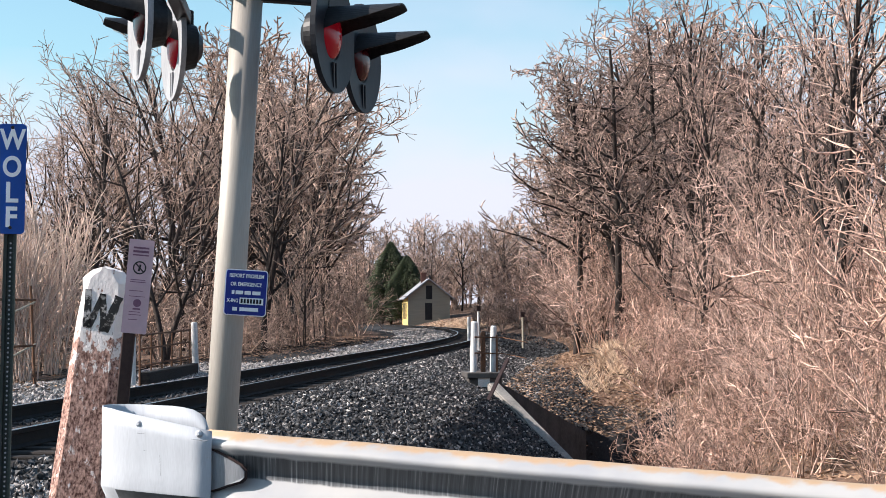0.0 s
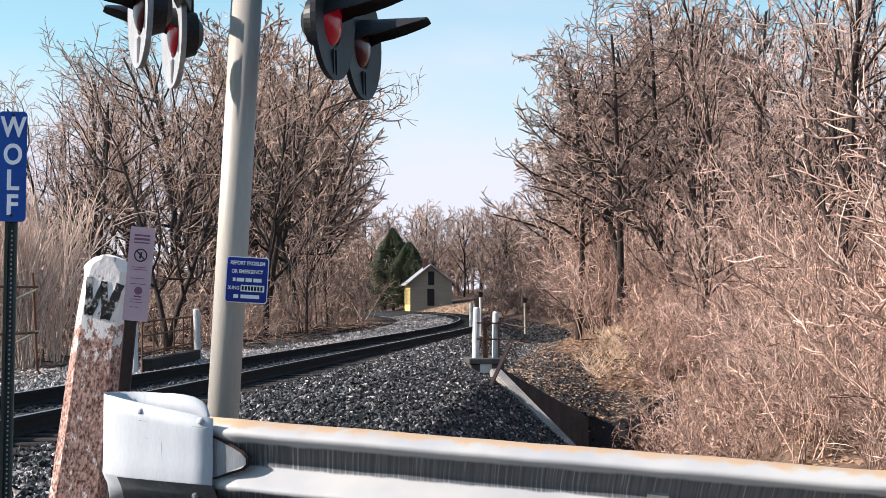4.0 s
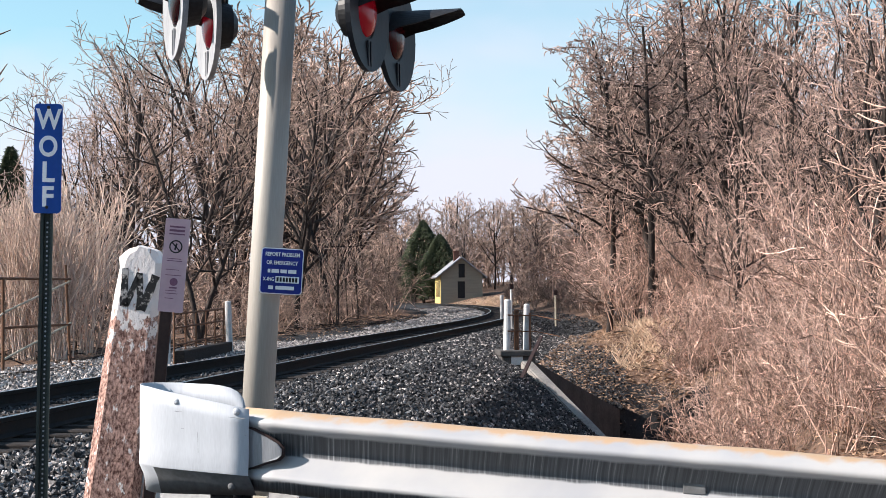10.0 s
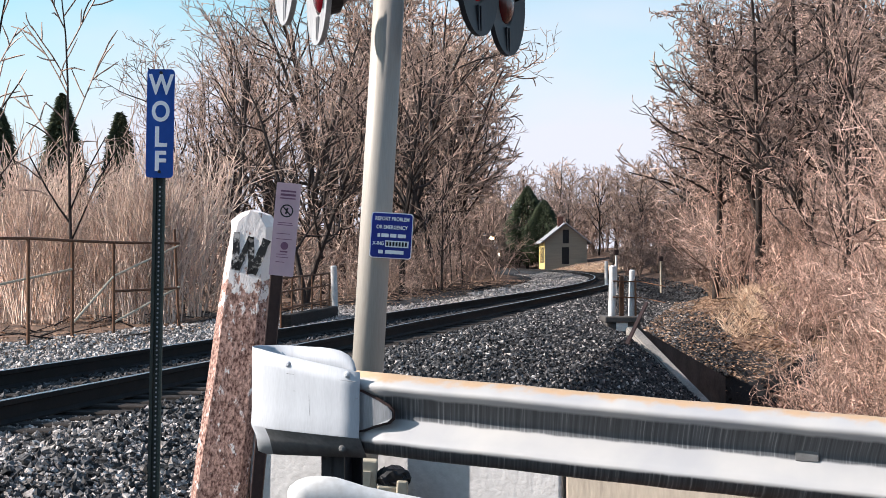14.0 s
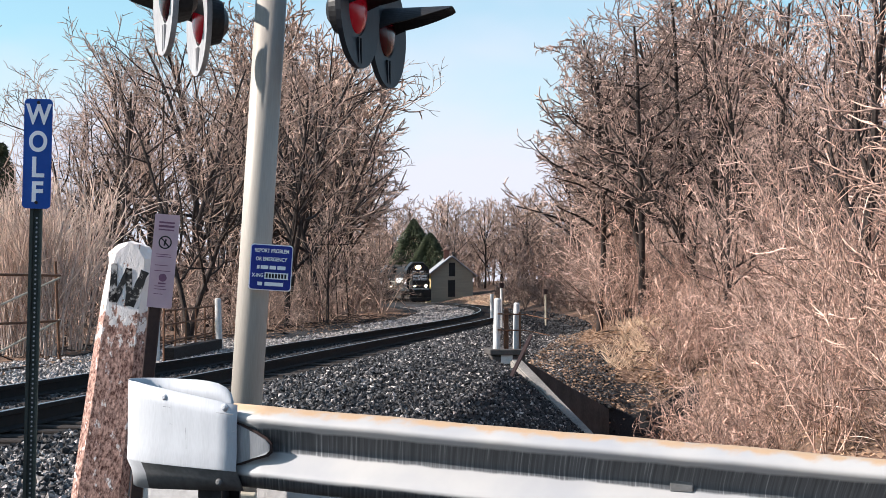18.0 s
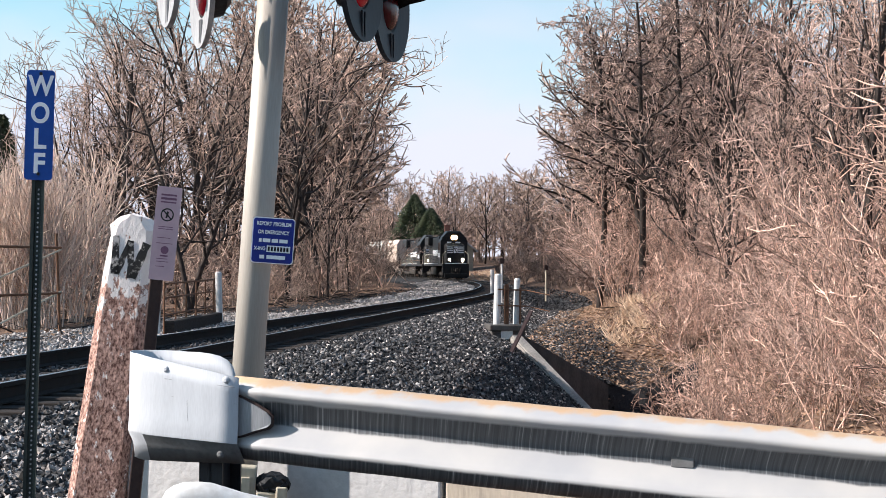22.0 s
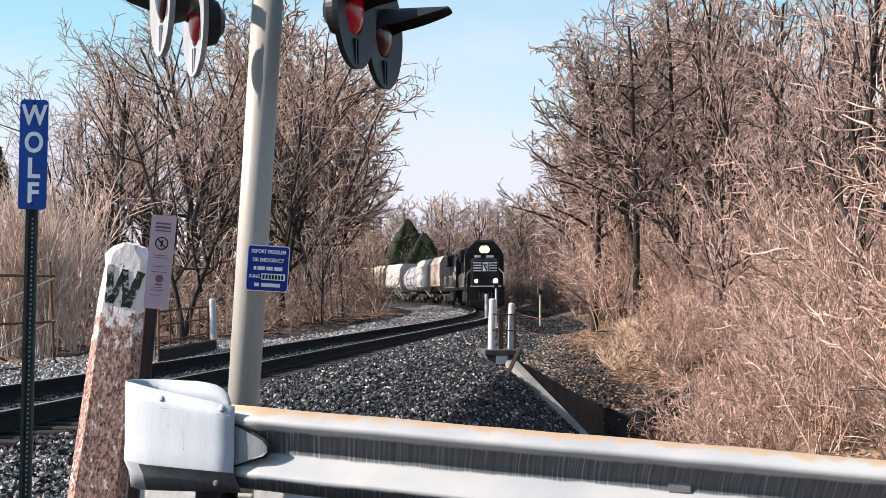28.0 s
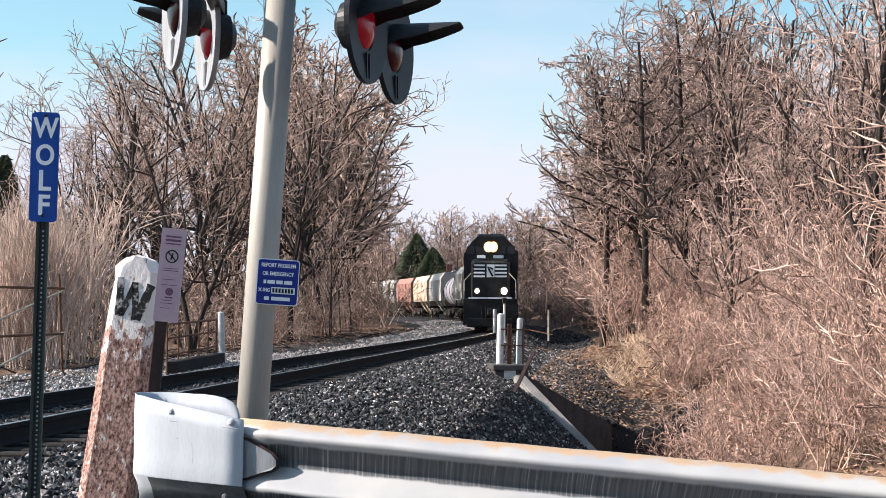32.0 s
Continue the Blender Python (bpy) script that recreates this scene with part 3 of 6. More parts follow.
# tops of the woods, as a rise over distance against the bearing from the crossing
RIGHT_RISE = ([0.085, 0.095, 0.111, 0.118, 0.125, 0.134, 0.147, 0.167, 0.204, 0.3], [0.050, 0.054, 0.066, 0.086, 0.104, 0.14, 0.160, 0.172, 0.20, 0.25])
LEFT_RISE = ([-0.30, -0.24, -0.17, -0.13, -0.08, -0.03, 0.01, 0.03, 0.045], [0.11, 0.115, 0.14, 0.155, 0.175, 0.19, 0.185, 0.15, 0.11])


def tree_scale(x, y, rise):
    top = float(np.interp(x / y, *rise)) * y + 1.05
    return max(0.35, min(2.0, (top - ground_z(x, y)) / 12.2))


def woods():
    rng = random.Random(5)
    # left woods: behind the fence and along the curve
    n = 0
    while n < 56:
        s = rng.uniform(-30, 120)
        d = -rng.uniform(7.0, 19) if s > -14 else -rng.uniform(11, 24)
        x, y, _ = beside(s, d)
        if x / y < -0.32 or x / y > 0.026 - 2.4 / y or (x / y < -0.14 and y < 62):
            continue
        put("left" if y < 120 else "far", rng, x, y, tree_scale(x, y, LEFT_RISE) * rng.uniform(0.72, 1.0))
        n += 1
    for i in range(96):
        s = rng.uniform(-20, 110)
        d = -rng.uniform(5.8, 14) if s > -14 else -rng.uniform(8.5, 15)
        x, y, _ = beside(s, d)
        if x / y < 0.024 - 2.4 / y and (x / y > -0.16 or y > 75):
            put("lbrush", rng, x, y, rng.uniform(0.45, 0.95) if d < -7.5 else rng.uniform(0.3, 0.55))
    for i in range(64):
        x, y, _ = beside(rng.uniform(-16, 100), -rng.uniform(6.5, 15))
        if x / y < 0.026 - 2.0 / y and (x / y > -0.16 or y > 75):
            put("sapling", rng, x, y, rng.uniform(0.5, 1.05))
    for i in range(26):                               # thicket at the inside of the bend
        y = rng.uniform(95, 185)
        x = rng.uniform(0.004, 0.027) * y
        if near_line(x, y)[1] < -6.0:
            put("lbrush" if i % 3 else "sapling", rng, x, y, rng.uniform(0.7, 1.3))
    for i in range(80):
        x, y, _ = beside(rng.uniform(-4, 110), -rng.uniform(12, 30))
        if x / y < 0.02 - 2.4 / y:
            put("farbrush", rng, x, y, rng.uniform(0.7, 1.35))
    for i in range(16):
        y = rng.uniform(44, 62)
        put("pale", rng, y * rng.uniform(-0.30, -0.175), y, rng.uniform(0.6, 1.0))
    # right bank: brush in front, trees above
    for i in range(84):
        s = rng.uniform(-44, 80) if i % 3 == 0 else rng.uniform(-44, -8)
        d = rng.uniform(9.8, 16) if s < -14 else rng.uniform(8.4, 15)
        x, y, _ = beside(s, d)
        put("rbrush", rng, x, y, rng.uniform(0.6, 1.0) * min(1.2, 0.5 + d / 22))
    for i in range(64):
        s = rng.uniform(-42, -9)
        x, y, _ = beside(s, rng.uniform(7.6, 10.6))
        put("rbrush", rng, x, y, rng.uniform(0.25, 0.55))
    for i in range(70):                               # low scrub down to the water
        x, y, _ = beside(rng.uniform(-36, -4), rng.uniform(6.9, 9.6))
        SCRUB.append((rng.randrange(3), x, y, ground_z(x, y), rng.uniform(0.2, 0.45), rng.uniform(0, 6.283)))
    for i in range(50):
        x, y, _ = beside(rng.uniform(10, 110), rng.uniform(6.6, 13))
        put("farbrush", rng, x, y, rng.uniform(0.4, 0.8))
    for i in range(46):
        x, y, _ = beside(rng.uniform(-9, 62), rng.uniform(6.4, 9.5))
        put("rbrush", rng, x, y, rng.uniform(0.4, 0.75))
    for i in range(90):
        x, y, _ = beside(rng.uniform(8, 120), rng.uniform(5.2, 9.5))
        put("farbrush", rng, x, y, rng.uniform(0.35, 0.75))
    for i in range(100):                              # tall brush closing the edge of the woods
        y, b = rng.uniform(50, 135), rng.uniform(0.112, 0.20)
        x = b * y
        d = float(near_line(x, y)[1])
        top = float(np.interp(b - 0.004, *RIGHT_RISE)) * y + 1.05 - ground_z(x, y)
        sc = max(0.4, min(1.25, top / 5.0)) * rng.uniform(0.75, 1.0)
        if d > 3.2 + 2.7 * sc:
            put("rbrush", rng, x, y, sc)
    for b, y in ((0.156, 60), (0.171, 63), (0.187, 58), (0.163, 74), (0.205, 62), (0.182, 57)):
        put("vine", rng, b * y, y, tree_scale(b * y, y, RIGHT_RISE) * rng.uniform(0.93, 1.0))
    for i in range(84):                               # young growth in front of the taller trees
        s = rng.uniform(-24, 60)
        x, y, _ = beside(s, rng.uniform(8.6, 17))
        if x / y > 0.118:
            put("right", rng, x, y, min(rng.uniform(0.38, 0.74), tree_scale(x, y, RIGHT_RISE)))
    n = 0
    while n < 64:
        s = rng.uniform(-36, 150)
        d = rng.uniform(11, 30) if s < 0 else rng.uniform(6.0, 24)
        x, y, _ = beside(s, d)
        sc = tree_scale(x, y, RIGHT_RISE) * rng.uniform(0.72, 1.0)
        if x / y > 0.36 or d < 2.4 + 4.6 * sc or x / y - 3.6 * sc / y < 0.112:      # crowns keep clear of the line
            continue
        put("right" if y < 120 else "far", rng, x, y, sc)
        n += 1
    for i in range(120):
        s = rng.uniform(60, 210)
        side = 1 if i % 3 else -1
        x, y, _ = beside(s, side * rng.uniform(7, 34))
        if x / y > 0.105 or x / y < 0.03:
            put("farbrush", rng, x, y, rng.uniform(0.8, 1.7))
    for i in range(90):
        put("farbrush", rng, rng.uniform(-8, 52), rng.uniform(244, 300), rng.uniform(1.4, 2.6))
    # the far end of the cutting
    for i in range(80):
        x, y = rng.uniform(-10, 52), rng.uniform(246, 310)
        put("far", rng, x, y, (0.058 * y + 1) / 12.2 * rng.uniform(0.65, 1.0))
    # pale dry stems beyond the fence
    for i in range(20):
        put("cane", rng, rng.uniform(-12.0, -6.4), rng.uniform(38, 46), rng.uniform(0.75, 1.1))
    # unseen woods added behind the camera and across the road to dim the guardrail
    for i in range(20):
        a = rng.uniform(-2.9, 0.3)
        r = rng.uniform(20, 34)
        put("far", rng, r * math.cos(a), -4 + r * math.sin(a), rng.uniform(0.6, 0.95))
    for i in range(30):
        a = rng.uniform(-2.95, 0.3)
        r = rng.uniform(16, 24)
        put("farbrush", rng, r * math.cos(a), -4 + r * math.sin(a), rng.uniform(0.8, 1.3))
    # slim trees standing in the fence line
    for x, y, sc in ((-7.62, 34.0, 0.95), (-10.9, 38.0, 1.1)):
        put("sapling", rng, x, y, sc)
    for o in bpy.data.objects:
        if "used" in o:
            del o["used"]
    # distant undergrowth and low scrub, each joined
    for name, rows, spec, stems, r, least, mat, label in (
            ("undergrowth", UNDERGROWTH, LOW, 6, 0.05, 0.026, TWIG_U, "distant leafless brown undergrowth along the curve"),
            ("low_scrub", SCRUB, BRUSH, 5, 0.05, 0.026, TWIG_R, "low leafless pinkish scrub on the creek bank")):
        shapes = []
        for k in range(3):
            out = [[] for _ in spec]
            for j in range(stems):
                a, tilt = rng.uniform(0, 6.283), rng.uniform(0.1, 0.7)
                grow(rng, (rng.gauss(0, 0.12), rng.gauss(0, 0.12), -0.3), (tilt * math.cos(a), tilt * math.sin(a), 1), 4.0 * rng.uniform(0.75, 1), r, 0, out, spec)
            shapes.append(limbs([(p, [max(q, least) for q in w]) for lv in out for p, w in lv], 3))
        vs, fs, n = [], [], 0
        for k, x, y, z, sc, a in rows:
            v, f = shapes[k]
            c, q = math.cos(a) * sc, math.sin(a) * sc
            vs.append(np.stack([x + c * v[:, 0] - q * v[:, 1], y + q * v[:, 0] + c * v[:, 1], z + sc * v[:, 2]], 1))
            fs.append(f + n)
            n += len(v)
        me = bpy.data.meshes.new(name)
        me.from_pydata(np.concatenate(vs), [], np.concatenate(fs))
        me.update()
        me.materials.append(mat)
        tagged(new(name, me), label, "undergrowth", kind="stuff")


woods()

# ---------------------------------------------------------------- crossing signal


def signal():
    mast = thing("crossing_signal", pose(-0.452, 7.6, -0.4), "grey metal crossing signal mast with four hooded red lamps", "crossing signal")
    mast.matrix_basis = pose(-0.452, 7.6, -0.4, 0, 3.4, 0)
    bm = bmesh.new()
    cyl(bm, (0, 0, 0), (0, 0, 3.3), 0.0715, 0.069, 32)
    for f in part("pole", bm, ALU, mast).data.polygons:
        f.use_smooth = abs(f.normal.z) < 0.5
    bm = bmesh.new()
    for z in (2.90, 2.97):
        cyl(bm, (0, 0, z - 0.02), (0, 0, z + 0.02), 0.086, seg=24)
    box(bm, -0.12, -0.12, 2.895, 0.12, 0.12, 2.96, 0.015)
    part("clamp", bm, BLACK, mast, "black clamp round the mast")
    bm = bmesh.new()
    box(bm, -0.36, -0.035, 2.875, 0.36, 0.035, 2.935, 0.008)
    part("crossarm", bm, BLACK, mast, "black crossarm")
    for x in (-0.30, 0.34):
        bm = bmesh.new()
        box(bm, x - 0.03, -0.36, 2.80, x + 0.03, 0.36, 2.86, 0.008)
        part("bracket", bm, BLACK, mast)
    # lamps: offset along and across, face direction, lit lens
    # plate colours carry the light: pale on the sunny side, dark on the other
    for x, y, turn, face, lit in ((0.39, -0.30, 20, GREYBACK, True), (0.535, 0.34, 20, GREYBACK, False), (-0.435, -0.30, 164.5, LIT_PLATE, False), (-0.345, 0.34, 164.5, LIT_PLATE, True)):
        lamp = part("lamp", lamp_housing(), BLACK, mast, "black hooded signal lamp")
        lamp.matrix_basis = pose(x, y, 2.70, 0, -3.4, 0) @ pose(0, 0, 0, 0, 0, -turn)
        bm = bmesh.new()
        n = 40
        ring = [bm.verts.new((0.012, 0.256 * math.cos(2 * math.pi * i / n), 0.256 * math.sin(2 * math.pi * i / n))) for i in range(n)]
        hole = [bm.verts.new((0.0, 0.115 * math.cos(2 * math.pi * i / n), 0.115 * math.sin(2 * math.pi * i / n))) for i in range(n)]
        rim = [bm.verts.new((-0.012, 0.256 * math.cos(2 * math.pi * i / n), 0.256 * math.sin(2 * math.pi * i / n))) for i in range(n)]
        for i in range(n):
            j = (i + 1) % n
            bm.faces.new((hole[i], ring[i], ring[j], hole[j]))
            bm.faces.new((ring[i], rim[i], rim[j], ring[j]))
            bm.faces.new((rim[i], hole[i], hole[j], rim[j]))
        for k in (-0.018, 0.018):
            box(bm, 0.004, k - 0.006, -0.235, 0.013, k + 0.006, -0.125)
        part("background", bm, face, lamp, "round background plate with pressed ribs")
        bm = bmesh.new()
        bmesh.ops.create_uvsphere(bm, u_segments=24, v_segments=12, radius=0.108)
        for v in bm.verts:
            v.co.x = max(v.co.x, -0.02) * 0.35 - 0.01
        for f in part("lens", bm, LENS_LIT if lit else LENS, lamp, "red glass lens").data.polygons:
            f.use_smooth = True
        bm = bmesh.new()
        rows = []
        for i in range(25):
            a = radians(4 + 172 * i / 24)
            k = max(0.0, math.sin((a - radians(4)) * 180 / 172))
            reach = 0.05 + 0.26 * min(1.0, 1.3 * k) ** 0.8
            rows.append([Vector((0.0, r * math.cos(a), r * math.sin(a))) if j in (0, 3) else Vector((reach + 0.008, r * math.cos(a), r * math.sin(a) * 0.85 + 0.022)) for j, r in enumerate((0.113, 0.105, 0.111, 0.119))])
        vr = [[bm.verts.new(p) for p in r] for r in rows]
        for r0, r1 in zip(vr, vr[1:]):
            for k in range(4):
                bm.faces.new((r0[k], r0[(k + 1) % 4], r1[(k + 1) % 4], r1[k]))
        bmesh.ops.recalc_face_normals(bm, faces=bm.faces)
        part("visor", bm, BLACK, lamp, "long black visor")
    # equipment at the foot
    bm = bmesh.new()
    box(bm, -0.005, -0.17, 0.0, 0.075, -0.08, 0.575, 0.008)
    part("conduit_box", bm, CREAM, mast, "cream-painted conduit box")
    bm = bmesh.new()
    box(bm, 0.01, -0.185, 0.40, 0.05, -0.172, 0.53, 0.004)
    part("cover_plate", bm, CREAM, mast)
    bm = bmesh.new()
    box(bm, 0.079, -0.19, 0.0, 0.205, -0.08, 0.47, 0.008)
    part("junction_box", bm, CREAM, mast, "cream-painted junction box")
    bm = bmesh.new()
    box(bm, 0.165, -0.215, 0.40, 0.215, -0.195, 0.50, 0.008)
    part("hinged_lid", bm, CREAM, mast)
    bm = bmesh.new()
    bmesh.ops.create_icosphere(bm, subdivisions=3, radius=0.07)
    rng = random.Random(4)
    for v in bm.verts:
        v.co = Vector((0.145 + v.co.x * 1.1, -0.135 + v.co.y * 0.8, 0.50 + v.co.z * 0.75)) + Vector((rng.gauss(0, 1), rng.gauss(0, 1), rng.gauss(0, 1))) * 0.006
    part("cable_wrap", bm, BLACK, mast, "crumpled black cable wrap")
    bm = bmesh.new()
    cyl(bm, (0, 0, 0.0), (0, 0, 0.10), 0.20, 0.15, 24)
    part("base", bm, CREAM, mast)
    return mast


def lamp_housing():
    bm = bmesh.new()
    cyl(bm, (-0.10, 0, 0), (-0.005, 0, 0), 0.10, 0.13, 32)
    cyl(bm, (-0.13, 0, 0), (-0.10, 0, 0), 0.05, 0.09, 20)
    box(bm, -0.09, -0.03, 0.08, -0.03, 0.03, 0.17, 0.008)
    return bm


signal()


def emergency_sign():
    t = thing("emergency_sign", pose(-0.2835, 7.505, 1.158, 0, 3.6, 4), "small blue sign with white lettering on the signal mast", "sign")
    part("panel", plate(bmesh.new(), 0.186, 0.203, 0.014, 0.003), WHITE, t, "white-edged sign panel")
    bm = plate(bmesh.new(), 0.178, 0.195, 0.012, 0.002)
    p = part("field", bm, BLUE2, t, "deep blue field")
    p.location = (0, -0.002, 0)
    letters("lettering", "REPORT PROBLEM", 0.0232, WHITE, t, pose(0, -0.004, 0.073), 0.0006, 0.80)
    letters("lettering", "OR EMERGENCY", 0.0232, WHITE, t, pose(0, -0.004, 0.036), 0.0006, 0.80)
    letters("lettering", "X-ING", 0.0225, WHITE, t, pose(-0.056, -0.004, -0.037), 0.0005, 0.80)
    bm = bmesh.new()
    box(bm, -0.026, -0.006, -0.051, 0.078, -0.004, -0.022)
    part("number_field", bm, WHITE, t, "white number field")
    for i in range(7):
        bm = bmesh.new()
        box(bm, -0.021 + i * 0.0137, -0.0076, -0.046, -0.012 + i * 0.0137, -0.006, -0.027)
        part("text_bar", bm, INK, t)
    for x0, x1, z in ((-0.062, -0.050, 0.0), (-0.045, -0.012, 0.0), (-0.006, 0.022, 0.0), (0.028, 0.064, 0.0), (-0.055, -0.034, -0.073), (-0.024, 0.058, -0.073)):
        bm = bmesh.new()
        box(bm, x0, -0.0055, z - 0.008, x1, -0.004, z + 0.008)
        part("text_bar", bm, WHITE, t)


emergency_sign()


def name_sign():
    t = thing("name_sign", pose(-1.643, 9.2, -0.55, 0, 1.15, 0), "tall narrow blue sign with white letters on a perforated post", "sign")
    bm = bmesh.new()
    prof = [(-0.034, -0.004), (-0.018, 0.0), (-0.014, 0.022), (0.014, 0.022), (0.018, 0.0), (0.034, -0.004), (0.034, -0.001), (0.020, 0.004), (0.016, 0.026), (-0.016, 0.026), (-0.020, 0.004), (-0.034, -0.001)]
    sweep(bm, prof, [((0, 0, z), (1, 0, 0), (0, 1, 0)) for z in (0, 2.58)])
    part("post", bm, GREENPOST, t, "dark green flanged steel post")
    me = bpy.data.meshes.new("hole")
    bm = bmesh.new()
    cyl(bm, (0, 0.0215, 0), (0, 0.0225, 0), 0.0055, seg=10)
    bm.to_mesh(me)
    bm.free()
    me.materials.append(GALV)
    for i in range(66):
        shared("hole", me, t, pose(0, -0.0025, 0.35 + 0.0254 * i))
    p = part("panel", plate(bmesh.new(), 0.150, 0.590, 0.022, 0.003), BLUE, t, "blue reflective panel")
    p.matrix_basis = pose(0.0, -0.012, 2.345)
    for ch, z in (("W", 0.206), ("O", 0.060), ("L", -0.078), ("F", -0.210)):
        letters("letter", ch, 0.150, WHITE, p, pose(0.002, -0.002, z), 0.004, 0.82 if ch in "WO" else 0.95)
    for z in (0.275, -0.262):
        bm = bmesh.new()
        cyl(bm, (0, -0.006, z), (0, 0, z), 0.009, seg=10)
        part("bolt", bm, INK, p)


name_sign()


def peeling():
    """White paint flaking off reddish weathered timber, more of it towards the foot."""
    m = bpy.data.materials.new("peeling_white_paint")
    m.use_nodes = True
    n, l = m.node_tree.nodes, m.node_tree.links
    co = n.new("ShaderNodeTexCoord")
    sep = n.new("ShaderNodeSeparateXYZ")
    l.new(co.outputs["Object"], sep.inputs[0])
    grain = n.new("ShaderNodeMapping")            # flakes run down the grain
    grain.inputs["Scale"].default_value = (1.0, 1.0, 0.6)
    l.new(co.outputs["Object"], grain.inputs["Vector"])
    a, b, c = n.new("ShaderNodeTexNoise"), n.new("ShaderNodeTexNoise"), n.new("ShaderNodeTexNoise")
    for t, sc, de in ((a, 30, 10), (b, 85, 9), (c, 6, 3)):
        t.inputs["Scale"].default_value, t.inputs["Detail"].default_value = sc, de
        t.inputs["Roughness"].default_value = 0.66
        l.new(grain.outputs["Vector"], t.inputs["Vector"])
    rng = n.new("ShaderNodeMapRange")
    rng.inputs["From Min"].default_value, rng.inputs["From Max"].default_value = 1.18, 1.56
    rng.inputs["To Min"].default_value, rng.inputs["To Max"].default_value = 0.0, 0.25
    l.new(sep.outputs["Z"], rng.inputs["Value"])
    add = n.new("ShaderNodeMath")
    l.new(a.outputs["Fac"], add.inputs[0])
    l.new(rng.outputs[0], add.inputs[1])
    edge = n.new("ShaderNodeValToRGB")
    edge.color_ramp.elements[0].position, edge.color_ramp.elements[1].position = 0.60, 0.65
    l.new(add.outputs[0], edge.inputs["Fac"])
    wood = n.new("ShaderNodeValToRGB")
    wood.color_ramp.elements[0].color, wood.color_ramp.elements[1].color = (0.085, 0.028, 0.02, 1), (0.60, 0.36, 0.29, 1)
    wood.color_ramp.elements[0].position, wood.color_ramp.elements[1].position = 0.38, 0.62
    l.new(b.outputs["Fac"], wood.inputs["Fac"])
    mix = n.new("ShaderNodeMix")
    mix.data_type = "RGBA"
    mix.inputs["B"].default_value = (0.88, 0.80, 0.77, 1)
    l.new(edge.outputs["Color"], mix.inputs["Factor"])
    l.new(wood.outputs["Color"], mix.inputs["A"])
    bsdf = n["Principled BSDF"]
    bsdf.inputs["Roughness"].default_value = 0.85
    l.new(mix.outputs["Result"], bsdf.inputs["Base Color"])
    bp = n.new("ShaderNodeBump")
    bp.inputs["Strength"].default_value, bp.inputs["Distance"].default_value = 0.8, 0.01
    l.new(add.outputs[0], bp.inputs["Height"])
    l.new(bp.outputs["Normal"], bsdf.inputs["Normal"])
    return m


WORN = material("worn_black_paint", (0.028, 0.027, 0.028), (0.50, 0.46, 0.44), 0.8, scale=16, fine=70, bump=0.3)
for el, p in zip(WORN.node_tree.nodes["Color Ramp"].color_ramp.elements, (0.52, 0.60)):
    el.position = p


def whistle_post():
    t = thing("whistle_post", pose(-1.168, 8.1, -0.45, 0, 7.4, -5), "leaning weathered post with flaking white paint and a black W", "post")
    bm = bmesh.new()
    rings = []
    chip = random.Random(6)
    for z, w in ((0, 0.272), (0.3, 0.266), (0.6, 0.258), (0.85, 0.25), (1.1, 0.24), (1.3, 0.231), (1.5, 0.222), (1.62, 0.216), (1.685, 0.208), (1.71, 0.165), (1.735, 0.125), (1.745, 0.06)):
        h = w / 2
        c = min(0.035, h * 0.6)
        rings.append([bm.verts.new((x + chip.gauss(0, 0.003), y, z + (chip.gauss(0, 0.006) if z > 1.6 else 0))) for x, y in ((-h + c, -0.09), (h - c, -0.09), (h, -0.09 + c), (h, 0.09 - c), (h - c, 0.09), (-h + c, 0.09), (-h, 0.09 - c), (-h, -0.09 + c))])
    for r0, r1 in zip(rings, rings[1:]):
        for i in range(8):
            bm.faces.new((r0[i], r0[(i + 1) % 8], r1[(i + 1) % 8], r1[i]))
    bm.faces.new(rings[-1])
    bm.faces.new(rings[0][::-1])
    part("shaft", bm, peeling(), t)
    # the painted letter, in uneven brush strokes
    for x0, z0, x1, z1, w in ((-0.066, 1.640, -0.050, 1.462, 0.036), (-0.044, 1.462, 0.004, 1.625, 0.030), (0.004, 1.625, 0.028, 1.452, 0.036), (0.034, 1.452, 0.082, 1.622, 0.036)):
        bm = bmesh.new()
        n = 6
        lft, rgt = [], []
        rng = random.Random(int(x0 * 1000))
        d = Vector((x1 - x0, 0, z1 - z0)).normalized()
        side = Vector((d.z, 0, -d.x))
        for i in range(n + 1):
            p = Vector((x0, -0.0925, z0)).lerp(Vector((x1, -0.0925, z1)), i / n)
            k = w / 2 * rng.uniform(0.75, 1.2)
            lft.append(bm.verts.new(p - side * k))
            rgt.append(bm.verts.new(p + side * k))
        for i in range(n):
            bm.faces.new((lft[i], rgt[i], rgt[i + 1], lft[i + 1]))
        r = bmesh.ops.extrude_face_region(bm, geom=list(bm.faces))
        bmesh.ops.translate(bm, verts=[v for v in r["geom"] if isinstance(v, bmesh.types.BMVert)], vec=(0, 0.0025, 0))
        bmesh.ops.recalc_face_normals(bm, faces=bm.faces)
        part("letter_stroke", bm, WORN, t)


whistle_post()


